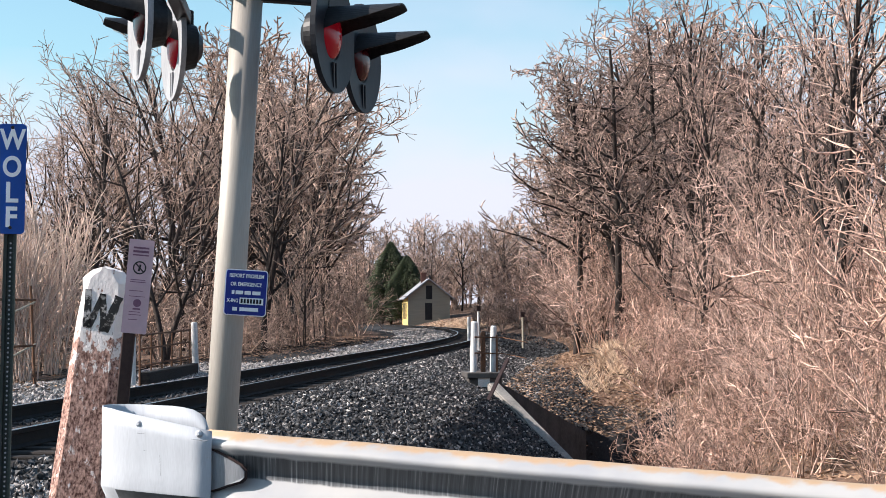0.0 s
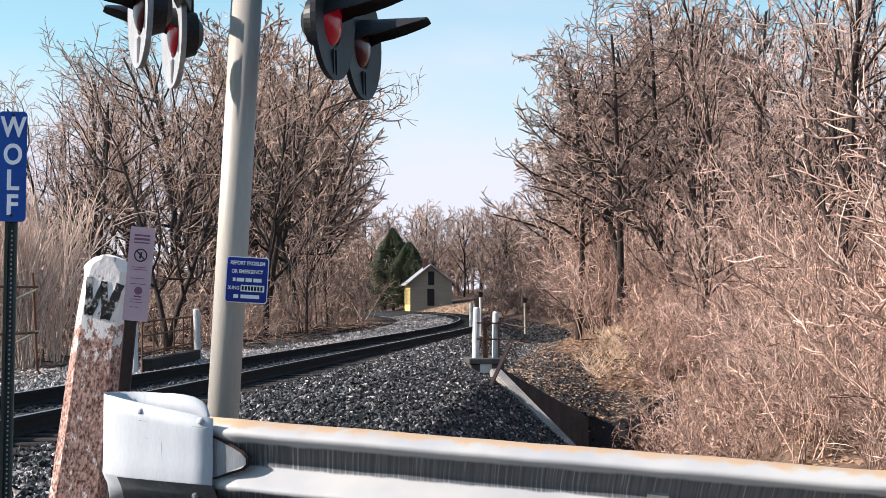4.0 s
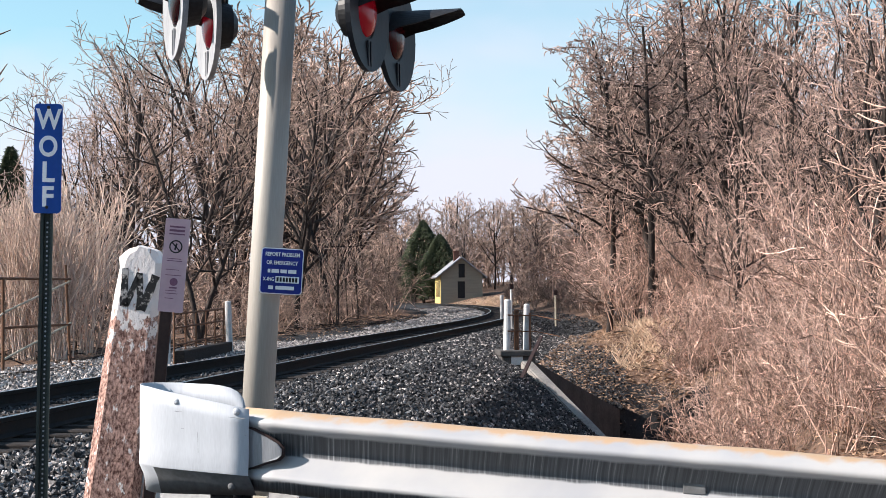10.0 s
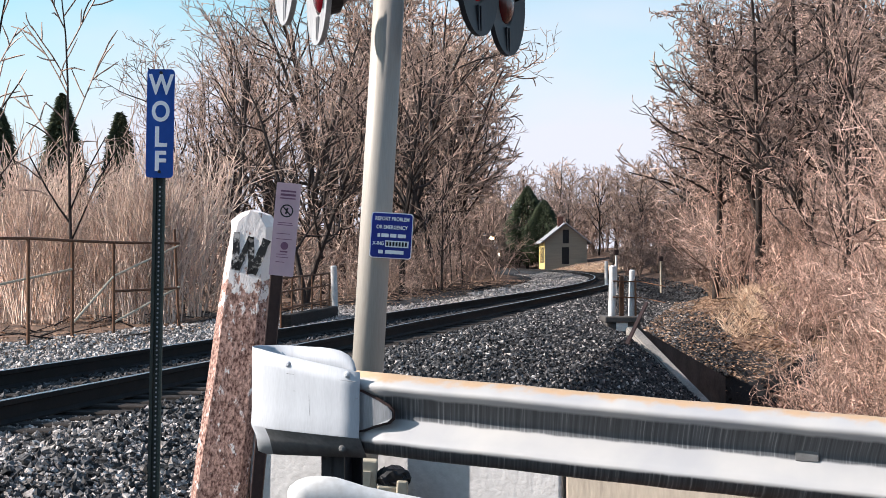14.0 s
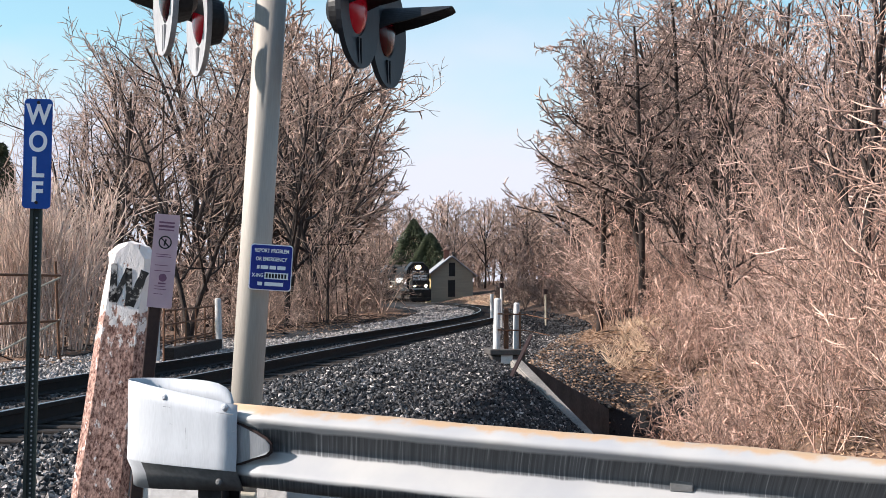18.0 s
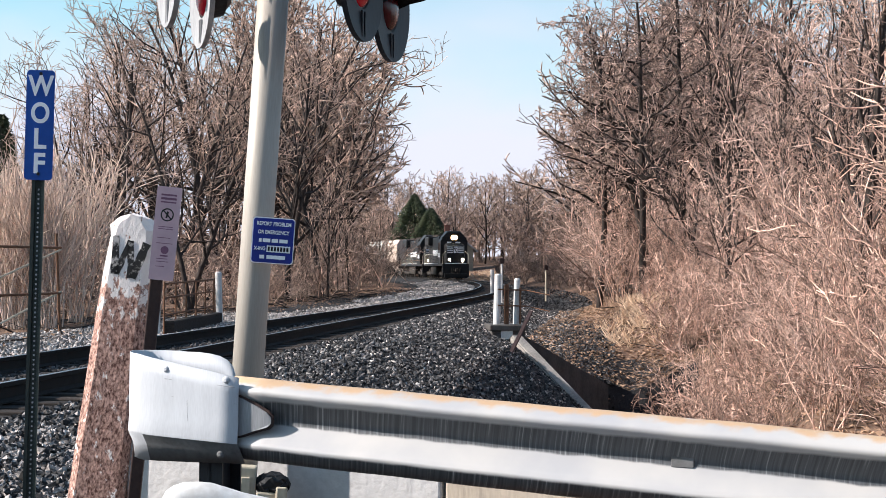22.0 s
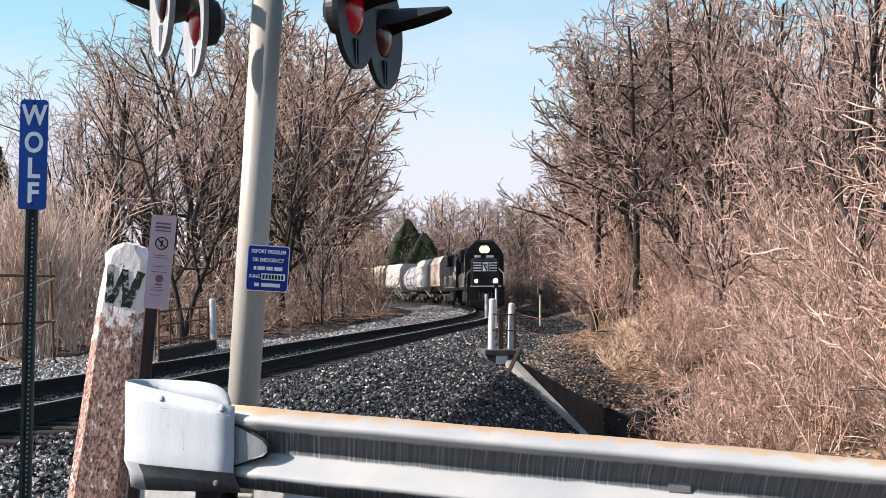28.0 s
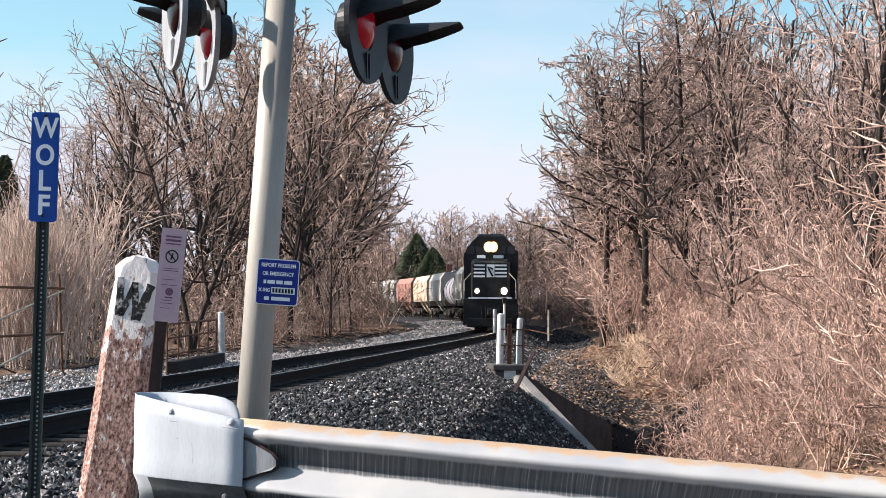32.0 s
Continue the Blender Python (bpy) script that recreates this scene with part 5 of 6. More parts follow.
def fence():
    t = thing("fence", pose(0, 0, 0), "rusty pipe-framed fence with diagonal braces at the wood's edge", "fence")
    pts = [Vector((-10.4, 26.6, 0)), Vector((-7.9, 28.6, 0)), Vector((-7.25, 29.0, 0)), Vector((-6.94, 31.0, 0)), Vector((-6.58, 33.0, 0)), Vector((-5.78, 36.0, 0))]
    tops = [1.46, 1.44, 1.44, 1.42, 1.41, 1.42]
    for i, (p, z) in enumerate(zip(pts, tops)):
        bm = bmesh.new()
        g = ground_z(p.x, p.y)
        cyl(bm, p + Vector((0, 0, g - 0.2)), p + Vector((-0.1 if i == 5 else 0, 0, z + (0.3 if i == 5 else 0))), 0.03, seg=10)
        part("post", bm, RUST, t)
    for p, q, z0, z1 in zip(pts, pts[1:], tops, tops[1:]):
        for dz in ((0.0, -0.95) if q is pts[-1] else (0.0,)):
            bm = bmesh.new()
            cyl(bm, p + Vector((0, 0, z0 + dz)), q + Vector((0, 0, z1 + dz)), 0.026, seg=8)
            part("rail", bm, RUST, t)
    for p, q, z0, z1 in ((pts[3], pts[4], -0.1, 0.75), (pts[4], pts[5], 0.75, 1.38), (pts[4], pts[5], -0.15, 0.5), (pts[1], pts[3], 0.6, 0.9)):
        bm = bmesh.new()
        cyl(bm, p + Vector((0, 0, z0)), q + Vector((0, 0, z1)), 0.022, seg=8)
        part("brace", bm, CREAM, t, "pale diagonal brace")
    # wire mesh, sagging and rusted
    v = []
    for p, q, z0, z1 in zip(pts[1:], pts[2:], tops[1:], tops[2:]):
        n = int((q - p).length / 0.42)
        for i in range(n):
            a, b = i / n, min(1.0, (i + 0.9) / n)
            for lo, hi in ((-0.3, z0), (z0, -0.3)):
                v.append((*(p.lerp(q, a) + Vector((0, 0, lo))), *(p.lerp(q, min(1.0, a + 0.45)) + Vector((0, 0, hi))), 0.003, 0.003))
    vv, ff = tubes(v, 3)
    raw("wire_mesh", vv, ff, RUST, t, "rusty chain-link wire")


fence()

# ---------------------------------------------------------------- house by the line


def house():
    t = thing("house", pose(15.15, 222, 0.10, 0, 0, 0.8), "small tan gabled railway building with a brick chimney", "house")
    hw, eave, apex, deep = 2.75, 3.55, 5.75, 11.0
    bm = bmesh.new()
    rows = [[bm.verts.new((x, y, z)) for x, z in ((-hw, -0.4), (hw, -0.4), (hw, eave), (0, apex - 0.1), (-hw, eave))] for y in (0, deep)]
    bm.faces.new(rows[0])
    bm.faces.new(rows[1][::-1])
    for i in range(5):
        bm.faces.new((rows[0][i], rows[1][i], rows[1][(i + 1) % 5], rows[0][(i + 1) % 5]))
    bmesh.ops.recalc_face_normals(bm, faces=bm.faces)
    part("wall", bm, SIDING, t, "tan clapboard gable wall")
    # sheet over the side wall, coloured as if in sun
    bm = bmesh.new()
    box(bm, -hw - 0.03, 0.15, -0.3, -hw - 0.004, deep - 0.1, eave - 0.05)
    part("wall", bm, SUNLIT_SIDING, t, "side wall with sunlight put into its yellow colour")
    for k in range(22):
        z = -0.2 + k * 0.24
        w = hw if z < eave - 0.2 else hw * (apex - 0.35 - z) / (apex - eave)
        if w < 0.2:
            break
        bm = bmesh.new()
        box(bm, -w, -0.03, z, w, -0.004, z + 0.21)
        part("clapboard", bm, SIDING, t)
    for side in (-1, 1):
        bm = bmesh.new()
        a = math.atan2(apex - eave, hw)
        n = Vector((side * math.sin(a), 0, math.cos(a))) * 0.14
        p0, p1 = Vector((0, -0.55, apex)), Vector((side * (hw + 0.55), -0.55, eave - 0.55 * math.tan(a)))
        q = [p0, p1, p1 + Vector((0, deep + 1.1, 0)), p0 + Vector((0, deep + 1.1, 0))]
        lo, hi = [bm.verts.new(p) for p in q], [bm.verts.new(p + n) for p in q]
        bm.faces.new(lo[::-1])
        bm.faces.new(hi)
        for i in range(4):
            bm.faces.new((lo[i], lo[(i + 1) % 4], hi[(i + 1) % 4], hi[i]))
        bmesh.ops.recalc_face_normals(bm, faces=bm.faces)
        part("roof", bm, SHINGLE, t, "grey shingled roof slope")
    for name, x0, x1, z0, z1 in (("window", -0.40, 0.42, 3.15, 4.95), ("door", -0.52, 0.42, 0.45, 2.65)):
        bm = bmesh.new()
        box(bm, x0 - 0.09, -0.06, z0 - 0.09, x1 + 0.09, -0.032, z1 + 0.09)
        w = part(name, bm, SIDING, t)
        bm = bmesh.new()
        box(bm, x0, -0.075, z0, x1, -0.062, z1)
        part("pane" if name == "window" else "leaf", bm, DARKGLASS, w, "dark opening")
    for y in (1.2, 3.4, 5.6, 7.8):
        bm = bmesh.new()
        box(bm, -hw - 0.06, y, 0.6, -hw - 0.032, y + 1.0, 2.7)
        part("window", bm, DARKGLASS, t)
    bm = bmesh.new()
    box(bm, -0.75, 3.6, apex - 0.8, -0.05, 4.3, apex + 1.0)
    box(bm, -0.82, 3.53, apex + 0.82, 0.02, 4.37, apex + 0.95)
    part("chimney", bm, BRICK, t, "brick chimney")
    bm = bmesh.new()
    cyl(bm, (0.55, 5, apex - 0.3), (0.55, 5, apex + 0.75), 0.12, seg=10)
    part("flue", bm, DARKGLASS, t)


house()


def conifer(x, y, tall, wide, seed, label, tip=0.0):
    """Layered drooping sprays on a trunk."""
    rng = random.Random(seed)
    z = ground_z(x, y)
    t = thing("conifer", pose(x, y, z), label, "tree", "evergreens")
    bm = bmesh.new()
    cyl(bm, (0, 0, -0.3), (0, 0, tall * 0.95), wide * 0.07, 0.02, 8)
    part("trunk", bm, BARK, t)
    v, f = [], []
    for i in range(6500):
        k = rng.random() ** 0.75
        h = tall * (0.06 + 0.94 * k)
        reach = wide * ((1 - k) ** 0.75 if tip else min(1.0, 2.2 * (1 - k)) ** 0.8) * rng.uniform(0.5, 1.05) * (1 + 0.08 * math.sin(h * 2.1 + seed))
        a = rng.uniform(0, 6.283)
        c = Vector((reach * math.cos(a), reach * math.sin(a), h - 0.12 * reach))
        out = Vector((math.cos(a), math.sin(a), -0.25 + rng.gauss(0, 0.35)))
        size = tall * 0.026 * rng.uniform(0.6, 1.4)
        s = out.cross(Vector((0, 0, 1))).normalized() * size * 0.4
        n = len(v)
        v += [tuple(c - out * size * 0.6 - s), tuple(c - out * size * 0.6 + s), tuple(c + out * size), tuple(c + Vector((0, 0, size * 0.3)))]
        f += [(n, n + 1, n + 2), (n, n + 3, n + 2), (n + 1, n + 2, n + 3)]
    raw("crown", v, f, NEEDLE, t)


conifer(10.9, 238, 11.6, 3.3, 1, "dark rounded evergreen beside the railway building")
conifer(13.0, 235, 9.2, 3.0, 2, "dark rounded evergreen beside the railway building")
for cx, cy, ct, cw, cs in ((-27.5, 120, 13.5, 3.0, 3), (-23.6, 121, 12.4, 2.8, 4), (-31.5, 118, 12.2, 3.2, 5)):
    conifer(cx, cy, ct, cw, cs, "tall dark spruce beyond the bare woods", 1)

# ---------------------------------------------------------------- the train
NSBLACK = material("black_locomotive_paint", (0.010, 0.010, 0.011), (0.020, 0.018, 0.017), 0.5, spec=0.25, scale=1.5, fine=20, bump=0.05)
UNDER = material("grimy_underframe", (0.03, 0.026, 0.024), (0.055, 0.045, 0.038), 0.85, scale=3, fine=20, bump=0.3)
HEADLAMP = glow("headlight_glass", (1.0, 0.80, 0.50), 40.0)
DITCH = glow("ditch_light_glass", (1.0, 0.80, 0.55), 22.0)
# weak orange glow for the headlight's halo, given a shape
HALO = glow("headlight_halo_glow", (1.0, 0.55, 0.2), 0.7)
CAB_GLASS = material("cab_window_glass", (0.02, 0.022, 0.025), (0.025, 0.027, 0.03), 0.08, scale=2, fine=20, bump=0.0)
HANDRAIL = material("pale_handrail_paint", (0.55, 0.50, 0.40), (0.45, 0.40, 0.32), 0.6, scale=3, fine=20, bump=0.05)


def bogie(parent, y, wheels, r, mat):
    b = part("bogie", bogie_frame(y, wheels, r), mat, parent)
    for k in wheels:
        bm = bmesh.new()
        for x in (-0.72, 0.72):
            cyl(bm, (x - 0.07, y + k, r), (x + 0.07, y + k, r), r, seg=20)
        cyl(bm, (-0.72, y + k, r), (0.72, y + k, r), 0.08, seg=8)
        part("wheelset", bm, UNDER, b)


def bogie_frame(y, wheels, r):
    bm = bmesh.new()
    a, b = min(wheels) - r * 0.9, max(wheels) + r * 0.9
    for x in (-1.05, 0.93):
        box(bm, x, y + a, r * 0.75, x + 0.12, y + b, r * 1.35, 0.04)
        for k in wheels:
            box(bm, x - 0.04, y + k - 0.17, r * 0.55, x + 0.16, y + k + 0.17, r * 1.45, 0.03)
    box(bm, -0.95, y - 0.3, r * 0.9, 0.95, y + 0.3, r * 1.6, 0.03)
    return bm


def locomotive():
    t = thing("locomotive", pose(0, 0, 0), "black freight locomotive with white nose stripes and lit headlights", "locomotive")
    L = 10.2
    bm = bmesh.new()
    box(bm, -1.5, -L + 0.5, 1.28, 1.5, L - 0.45, 1.52, 0.03)
    part("underframe", bm, NSBLACK, t)
    bm = bmesh.new()
    box(bm, -1.48, L - 0.5, 0.22, 1.48, L - 0.38, 1.5, 0.02)
    box(bm, -1.3, L - 0.42, 0.12, 1.3, L - 0.1, 0.55, 0.05, None)
    part("pilot", bm, NSBLACK, t, "black pilot plate")
    bm = bmesh.new()
    box(bm, -1.2, L - 0.375, 1.50, 1.2, L - 0.33, 1.575)
    part("sill_stripe", bm, WHITE, t, "white stripe along the front sill")
    bm = bmesh.new()
    cyl(bm, (0, L - 0.4, 0.88), (0, L + 0.25, 0.88), 0.11, seg=10)
    box(bm, -0.14, L + 0.15, 0.72, 0.14, L + 0.42, 1.04, 0.05)
    part("coupler", bm, UNDER, t)
    for x in (-0.5, -0.25, 0.25, 0.5):
        bm = bmesh.new()
        cyl(bm, (x, L - 0.34, 1.15), (x * 0.8, L - 0.2, 0.5), 0.03, seg=8)
        part("air_hose", bm, UNDER, t)
    # nose and cab
    bm = bmesh.new()
    rows = []
    for y, w, z1, c in ((L - 0.75, 0.98, 3.28, 0.12), (L - 1.0, 1.08, 3.42, 0.16), (L - 2.1, 1.1, 3.5, 0.16)):
        rows.append([bm.verts.new((x, y, z)) for x, z in ((-w, 1.52), (w, 1.52), (w, z1 - c), (w - c, z1), (-w + c, z1), (-w, z1 - c))])
    bm.faces.new(rows[0])
    bm.faces.new(rows[-1][::-1])
    for r0, r1 in zip(rows, rows[1:]):
        for i in range(6):
            bm.faces.new((r0[i], r1[i], r1[(i + 1) % 6], r0[(i + 1) % 6]))
    bmesh.ops.recalc_face_normals(bm, faces=bm.faces)
    nose = part("nose", bm, NSBLACK, t)
    for z in (2.56, 2.74, 2.92, 3.10):
        for x0, x1 in ((-0.92, -0.28), (0.30, 0.92)):
            bm = bmesh.new()
            box(bm, x0, L - 0.752, z, x1, L - 0.742, z + 0.085)
            part("stripe", bm, WHITE, nose)
    bm = bmesh.new()
    box(bm, -0.24, L - 0.752, 2.56, 0.2, L - 0.742, 3.19)
    part("emblem_panel", bm, WHITE, nose)
    bm = bmesh.new()
    for a, b, c, d, e in ((-0.14, 2.61, 0.10, 2.98, 0.09), (0.02, 2.88, 0.14, 3.08, 0.08), (-0.16, 2.96, 0.04, 3.06, 0.07)):
        p, q = Vector((a, L - 0.738, b)), Vector((c, L - 0.738, d))
        cyl(bm, p, q, e * 0.6, e * 0.45, 6)
    part("emblem", bm, NSBLACK, nose, "dark emblem on a white panel")
    bm = bmesh.new()
    box(bm, 0.22, L - 0.76, 1.56, 0.62, L - 0.738, 2.1, 0.02)
    part("nose_door", bm, NSBLACK, nose)
    bm = bmesh.new()
    rows = []
    for y, z1 in ((L - 2.05, 4.62), (L - 2.35, 4.75), (L - 4.6, 4.75)):
        prof = [(-1.52, 1.52), (1.52, 1.52), (1.52, 3.75), (1.14, 4.28), (0.70, z1), (-0.70, z1), (-1.14, 4.28), (-1.52, 3.75)]
        rows.append([bm.verts.new((x, y, z)) for x, z in prof])
    bm.faces.new(rows[0])
    bm.faces.new(rows[-1][::-1])
    for r0, r1 in zip(rows, rows[1:]):
        for i in range(8):
            bm.faces.new((r0[i], r1[i], r1[(i + 1) % 8], r0[(i + 1) % 8]))
    bmesh.ops.recalc_face_normals(bm, faces=bm.faces)
    cab = part("cab", bm, NSBLACK, t)
    for x0, x1 in ((-1.35, -0.92), (-0.84, -0.34), (0.34, 0.84), (0.92, 1.35)):
        bm = bmesh.new()
        box(bm, x0, L - 2.045, 3.72, x1, L - 2.03, 4.12, 0.01)
        part("windscreen", bm, CAB_GLASS, cab)
    for x in (-1.525, 1.525):
        for y in (L - 4.2, L - 3.2):
            bm = bmesh.new()
            box(bm, x - 0.01, y, 2.85, x + 0.01, y + 0.8, 3.6)
            part("side_window", bm, CAB_GLASS, cab)
        bm = bmesh.new()
        box(bm, x - 0.008, L - 4.0, 2.15, x + 0.008, L - 2.9, 2.55)
        part("number_panel", bm, WHITE, cab, "white cab-side number panel")
    for x0, x1 in ((-0.72, -0.14), (0.30, 0.78)):
        bm = bmesh.new()
        box(bm, x0, L - 2.04, 3.53, x1, L - 2.0, 3.68, 0.01)
        part("number_board", bm, WHITE, cab)
    bm = bmesh.new()
    box(bm, -0.75, L - 2.06, 3.30, 0.75, L - 1.0, 3.48, 0.05)
    part("nose_cap", bm, NSBLACK, nose)
    bm = bmesh.new()
    box(bm, -0.30, L - 2.05, 3.88, 0.30, L - 1.95, 4.3, 0.03)
    hl = part("headlight", bm, NSBLACK, cab)
    # glowing discs round the bulbs imitate the halo of the lamp
    bm = bmesh.new()
    for x in (-0.13, 0.13):
        cyl(bm, (x, L - 1.97, 4.09), (x, L - 1.945, 4.09), 0.27, seg=24)
    part("reflector", bm, HALO, hl, "warm glowing discs standing in for the headlight's halo")
    for x in (-0.14, 0.14):
        bm = bmesh.new()
        cyl(bm, (x, L - 1.955, 4.09), (x, L - 1.93, 4.09), 0.19, seg=20)
        part("bulb", bm, HEADLAMP, hl, "glaring headlight")
    for x in (-0.78, 0.72):
        bm = bmesh.new()
        box(bm, x - 0.15, L - 0.7, 1.72, x + 0.15, L - 0.5, 2.05, 0.03)
        d = part("ditch_light", bm, NSBLACK, t)
        bm = bmesh.new()
        cyl(bm, (x, L - 0.51, 1.885), (x, L - 0.48, 1.885), 0.17 if x < 0 else 0.12, seg=20)
        part("bulb", bm, DITCH, d)
    # long hood
    bm = bmesh.new()
    box(bm, -0.95, -L + 0.9, 1.52, 0.95, L - 4.6, 4.25, 0.1)
    hood = part("long_hood", bm, NSBLACK, t)
    bm = bmesh.new()
    box(bm, -1.5, -L + 1.6, 3.45, 1.5, -L + 5.4, 4.4, 0.12)
    part("radiator", bm, NSBLACK, hood, "flared radiator section")
    bm = bmesh.new()
    box(bm, -1.35, L - 6.4, 2.0, 1.35, L - 4.9, 4.3, 0.1)
    part("air_intake", bm, NSBLACK, hood)
    for y in (-L + 2.4, -L + 4.4, -1.5, 0.5):
        bm = bmesh.new()
        cyl(bm, (0, y, 4.2), (0, y, 4.6), 0.62, seg=20)
        part("fan", bm, UNDER, hood)
    bm = bmesh.new()
    box(bm, -0.3, 2.2, 4.2, 0.3, 3.2, 4.65, 0.05)
    part("exhaust", bm, UNDER, hood)
    for x in (-0.955, 0.955):
        for i in range(14):
            bm = bmesh.new()
            y = -L + 1.4 + i * 0.95
            box(bm, x - 0.012, y, 1.75, x + 0.012, y + 0.82, 3.3, 0.008)
            part("hood_door", bm, NSBLACK, hood)
        bm = bmesh.new()
        for k in range(9):
            box(bm, x - 0.018, -4.2 + k * 0.62, 2.35, x + 0.018, -3.85 + k * 0.62, 2.95)
        part("lettering_bar", bm, WHITE, hood, "white lettering on the hood")
    # walkway rails, steps, tank
    for x in (-1.47, 1.47):
        bm = bmesh.new()
        for k in range(15):
            y = -L + 1.0 + k * 1.05
            cyl(bm, (x, y, 1.5), (x, y, 2.5), 0.02, seg=6)
        cyl(bm, (x, -L + 1.0, 2.5), (x, L - 4.7, 2.5), 0.02, seg=6)
        part("handrail", bm, HANDRAIL, t)
        bm = bmesh.new()
        cyl(bm, (x, L - 0.5, 0.7), (x * 0.97, L - 0.45, 2.4), 0.022, seg=6)
        cyl(bm, (x * 0.97, L - 0.45, 2.4), (x * 0.72, L - 0.7, 2.75), 0.022, seg=6)
        part("grab_rail", bm, HANDRAIL, t, "pale grab rail")
        for k in range(4):
            bm = bmesh.new()
            box(bm, x - 0.1 - (0.15 if x > 0 else 0) + 0.05, L - 1.2, 0.35 + 0.3 * k, x + 0.1 + (0.15 if x < 0 else 0) - 0.05, L - 0.5, 0.39 + 0.3 * k)
            part("step", bm, UNDER, t)
        bm = bmesh.new()
        cyl(bm, (x, -L + 1.0, 1.55), (x, L - 4.7, 1.55), 0.018, seg=6)
        part("sill_line", bm, WHITE, t, "thin white sill line")
    bm = bmesh.new()
    box(bm, -1.4, -2.6, 0.35, 1.4, 2.4, 1.28, 0.2)
    part("fuel_tank", bm, UNDER, t)
    for y in (-6.4, 6.4):
        bogie(t, y, (-1.95, 0.0, 1.95), 0.5, UNDER)
    return t, L


def slim(t, k):
    """Narrows the body of a vehicle, not its running gear."""
    for ob in t.children_recursive:
        if ob.name.split(".")[0] not in ("bogie", "wheelset"):
            ob.data.transform(Matrix.Diagonal((k, 1, 1, 1)))


def hopper(mat, label, L=7.4, ribs=True, tall=4.55):
    t = thing("hopper_car", pose(0, 0, 0), label, "freight car", "cars of the train")
    bm = bmesh.new()
    prof = [(-1.50, 1.75), (1.50, 1.75), (1.58, 2.6), (1.55, 3.9), (1.15, tall), (-1.15, tall), (-1.55, 3.9), (-1.58, 2.6)]
    rows = []
    for y, k in ((-L + 0.9, 0), (L - 0.9, 0)):
        rows.append([bm.verts.new((x, y, z)) for x, z in prof])
    bm.faces.new(rows[0])
    bm.faces.new(rows[1][::-1])
    for i in range(8):
        bm.faces.new((rows[0][i], rows[1][i], rows[1][(i + 1) % 8], rows[0][(i + 1) % 8]))
    bmesh.ops.recalc_face_normals(bm, faces=bm.faces)
    part("body", bm, mat, t)
    if ribs:
        for i in range(10):
            y = -L + 1.5 + i * (2 * L - 3.0) / 9
            for x in (-1.60, 1.55):
                bm = bmesh.new()
                box(bm, x, y - 0.05, 1.8, x + 0.05, y + 0.05, 3.85)
                part("rib", bm, mat, t)
    for y in (-L * 0.45, 0, L * 0.45):
        bm = bmesh.new()
        bmesh.ops.create_cone(bm, cap_ends=True, segments=4, radius1=0.35, radius2=1.6, depth=1.25, matrix=Matrix.Translation((0, y, 1.15)) @ Matrix.Rotation(radians(45), 4, "Z"))
        part("hopper_bay", bm, mat, t)
    bm = bmesh.new()
    box(bm, -0.35, -L, 0.95, 0.35, L, 1.15, 0.02)
    for s in (-1, 1):
        box(bm, -1.45, s * (L - 0.1) - 0.08, 1.0, 1.45, s * (L - 0.1) + 0.08, 1.25)
        for x in (-1.3, 1.3):
            cyl(bm, (x, s * (L - 0.15), 1.2), (x, s * (L - 1.0), 2.9), 0.05, seg=6)
    part("end_frame", bm, UNDER, t)
    bm = bmesh.new()
    box(bm, -0.45, -L + 1.2, tall, 0.45, L - 1.2, tall + 0.08)
    part("roof_walk", bm, UNDER, t)
    for y in (-L + 1.7, L - 1.7):
        bogie(t, y, (-0.9, 0.9), 0.46, UNDER)
    return t, L


def tank_car(mat, label, L=7.4):
    t = thing("tank_car", pose(0, 0, 0), label, "freight car", "cars of the train")
    bm = bmesh.new()
    rows = []
    n = 28
    for y, r in ((-L + 0.6, 0.4), (-L + 0.75, 1.0), (-L + 1.1, 1.4), (-L + 1.5, 1.5), (L - 1.5, 1.5), (L - 1.1, 1.4), (L - 0.75, 1.0), (L - 0.6, 0.4)):
        rows.append([bm.verts.new((r * math.cos(2 * math.pi * i / n), y, 2.65 + r * math.sin(2 * math.pi * i / n))) for i in range(n)])
    for r0, r1 in zip(rows, rows[1:]):
        for i in range(n):
            bm.faces.new((r0[i], r1[i], r1[(i + 1) % n], r0[(i + 1) % n]))
    bm.faces.new(rows[0])
    bm.faces.new(rows[-1])
    bmesh.ops.recalc_face_normals(bm, faces=bm.faces)
    for f in part("barrel", bm, mat, t).data.polygons:
        f.use_smooth = True
    for y in (-L + 1.7, -2.0, 2.0, L - 1.7):
        bm = bmesh.new()
        cyl(bm, (0, y - 0.04, 2.65), (0, y + 0.04, 2.65), 1.53, seg=28)
        part("band", bm, UNDER, t)
    bm = bmesh.new()
    cyl(bm, (0, 0, 4.1), (0, 0, 4.55), 0.45, seg=16)
    part("dome", bm, mat, t)
    bm = bmesh.new()
    box(bm, -0.5, -L, 0.95, 0.5, L, 1.2, 0.02)
    for s in (-1, 1):
        box(bm, -1.45, s * (L - 0.1) - 0.08, 1.0, 1.45, s * (L - 0.1) + 0.08, 1.25)
    part("end_frame", bm, UNDER, t)
    for y in (-L + 1.7, L - 1.7):
        bogie(t, y, (-0.9, 0.9), 0.46, UNDER)
    return t, L


def car_paint(name, a, b):
    return material(name, a, b, 0.7, scale=0.7, fine=6, bump=0.08, streak=(1, 2.0, 0.35))


BEIGE = car_paint("beige_car_paint", (0.56, 0.45, 0.38), (0.4, 0.31, 0.26))
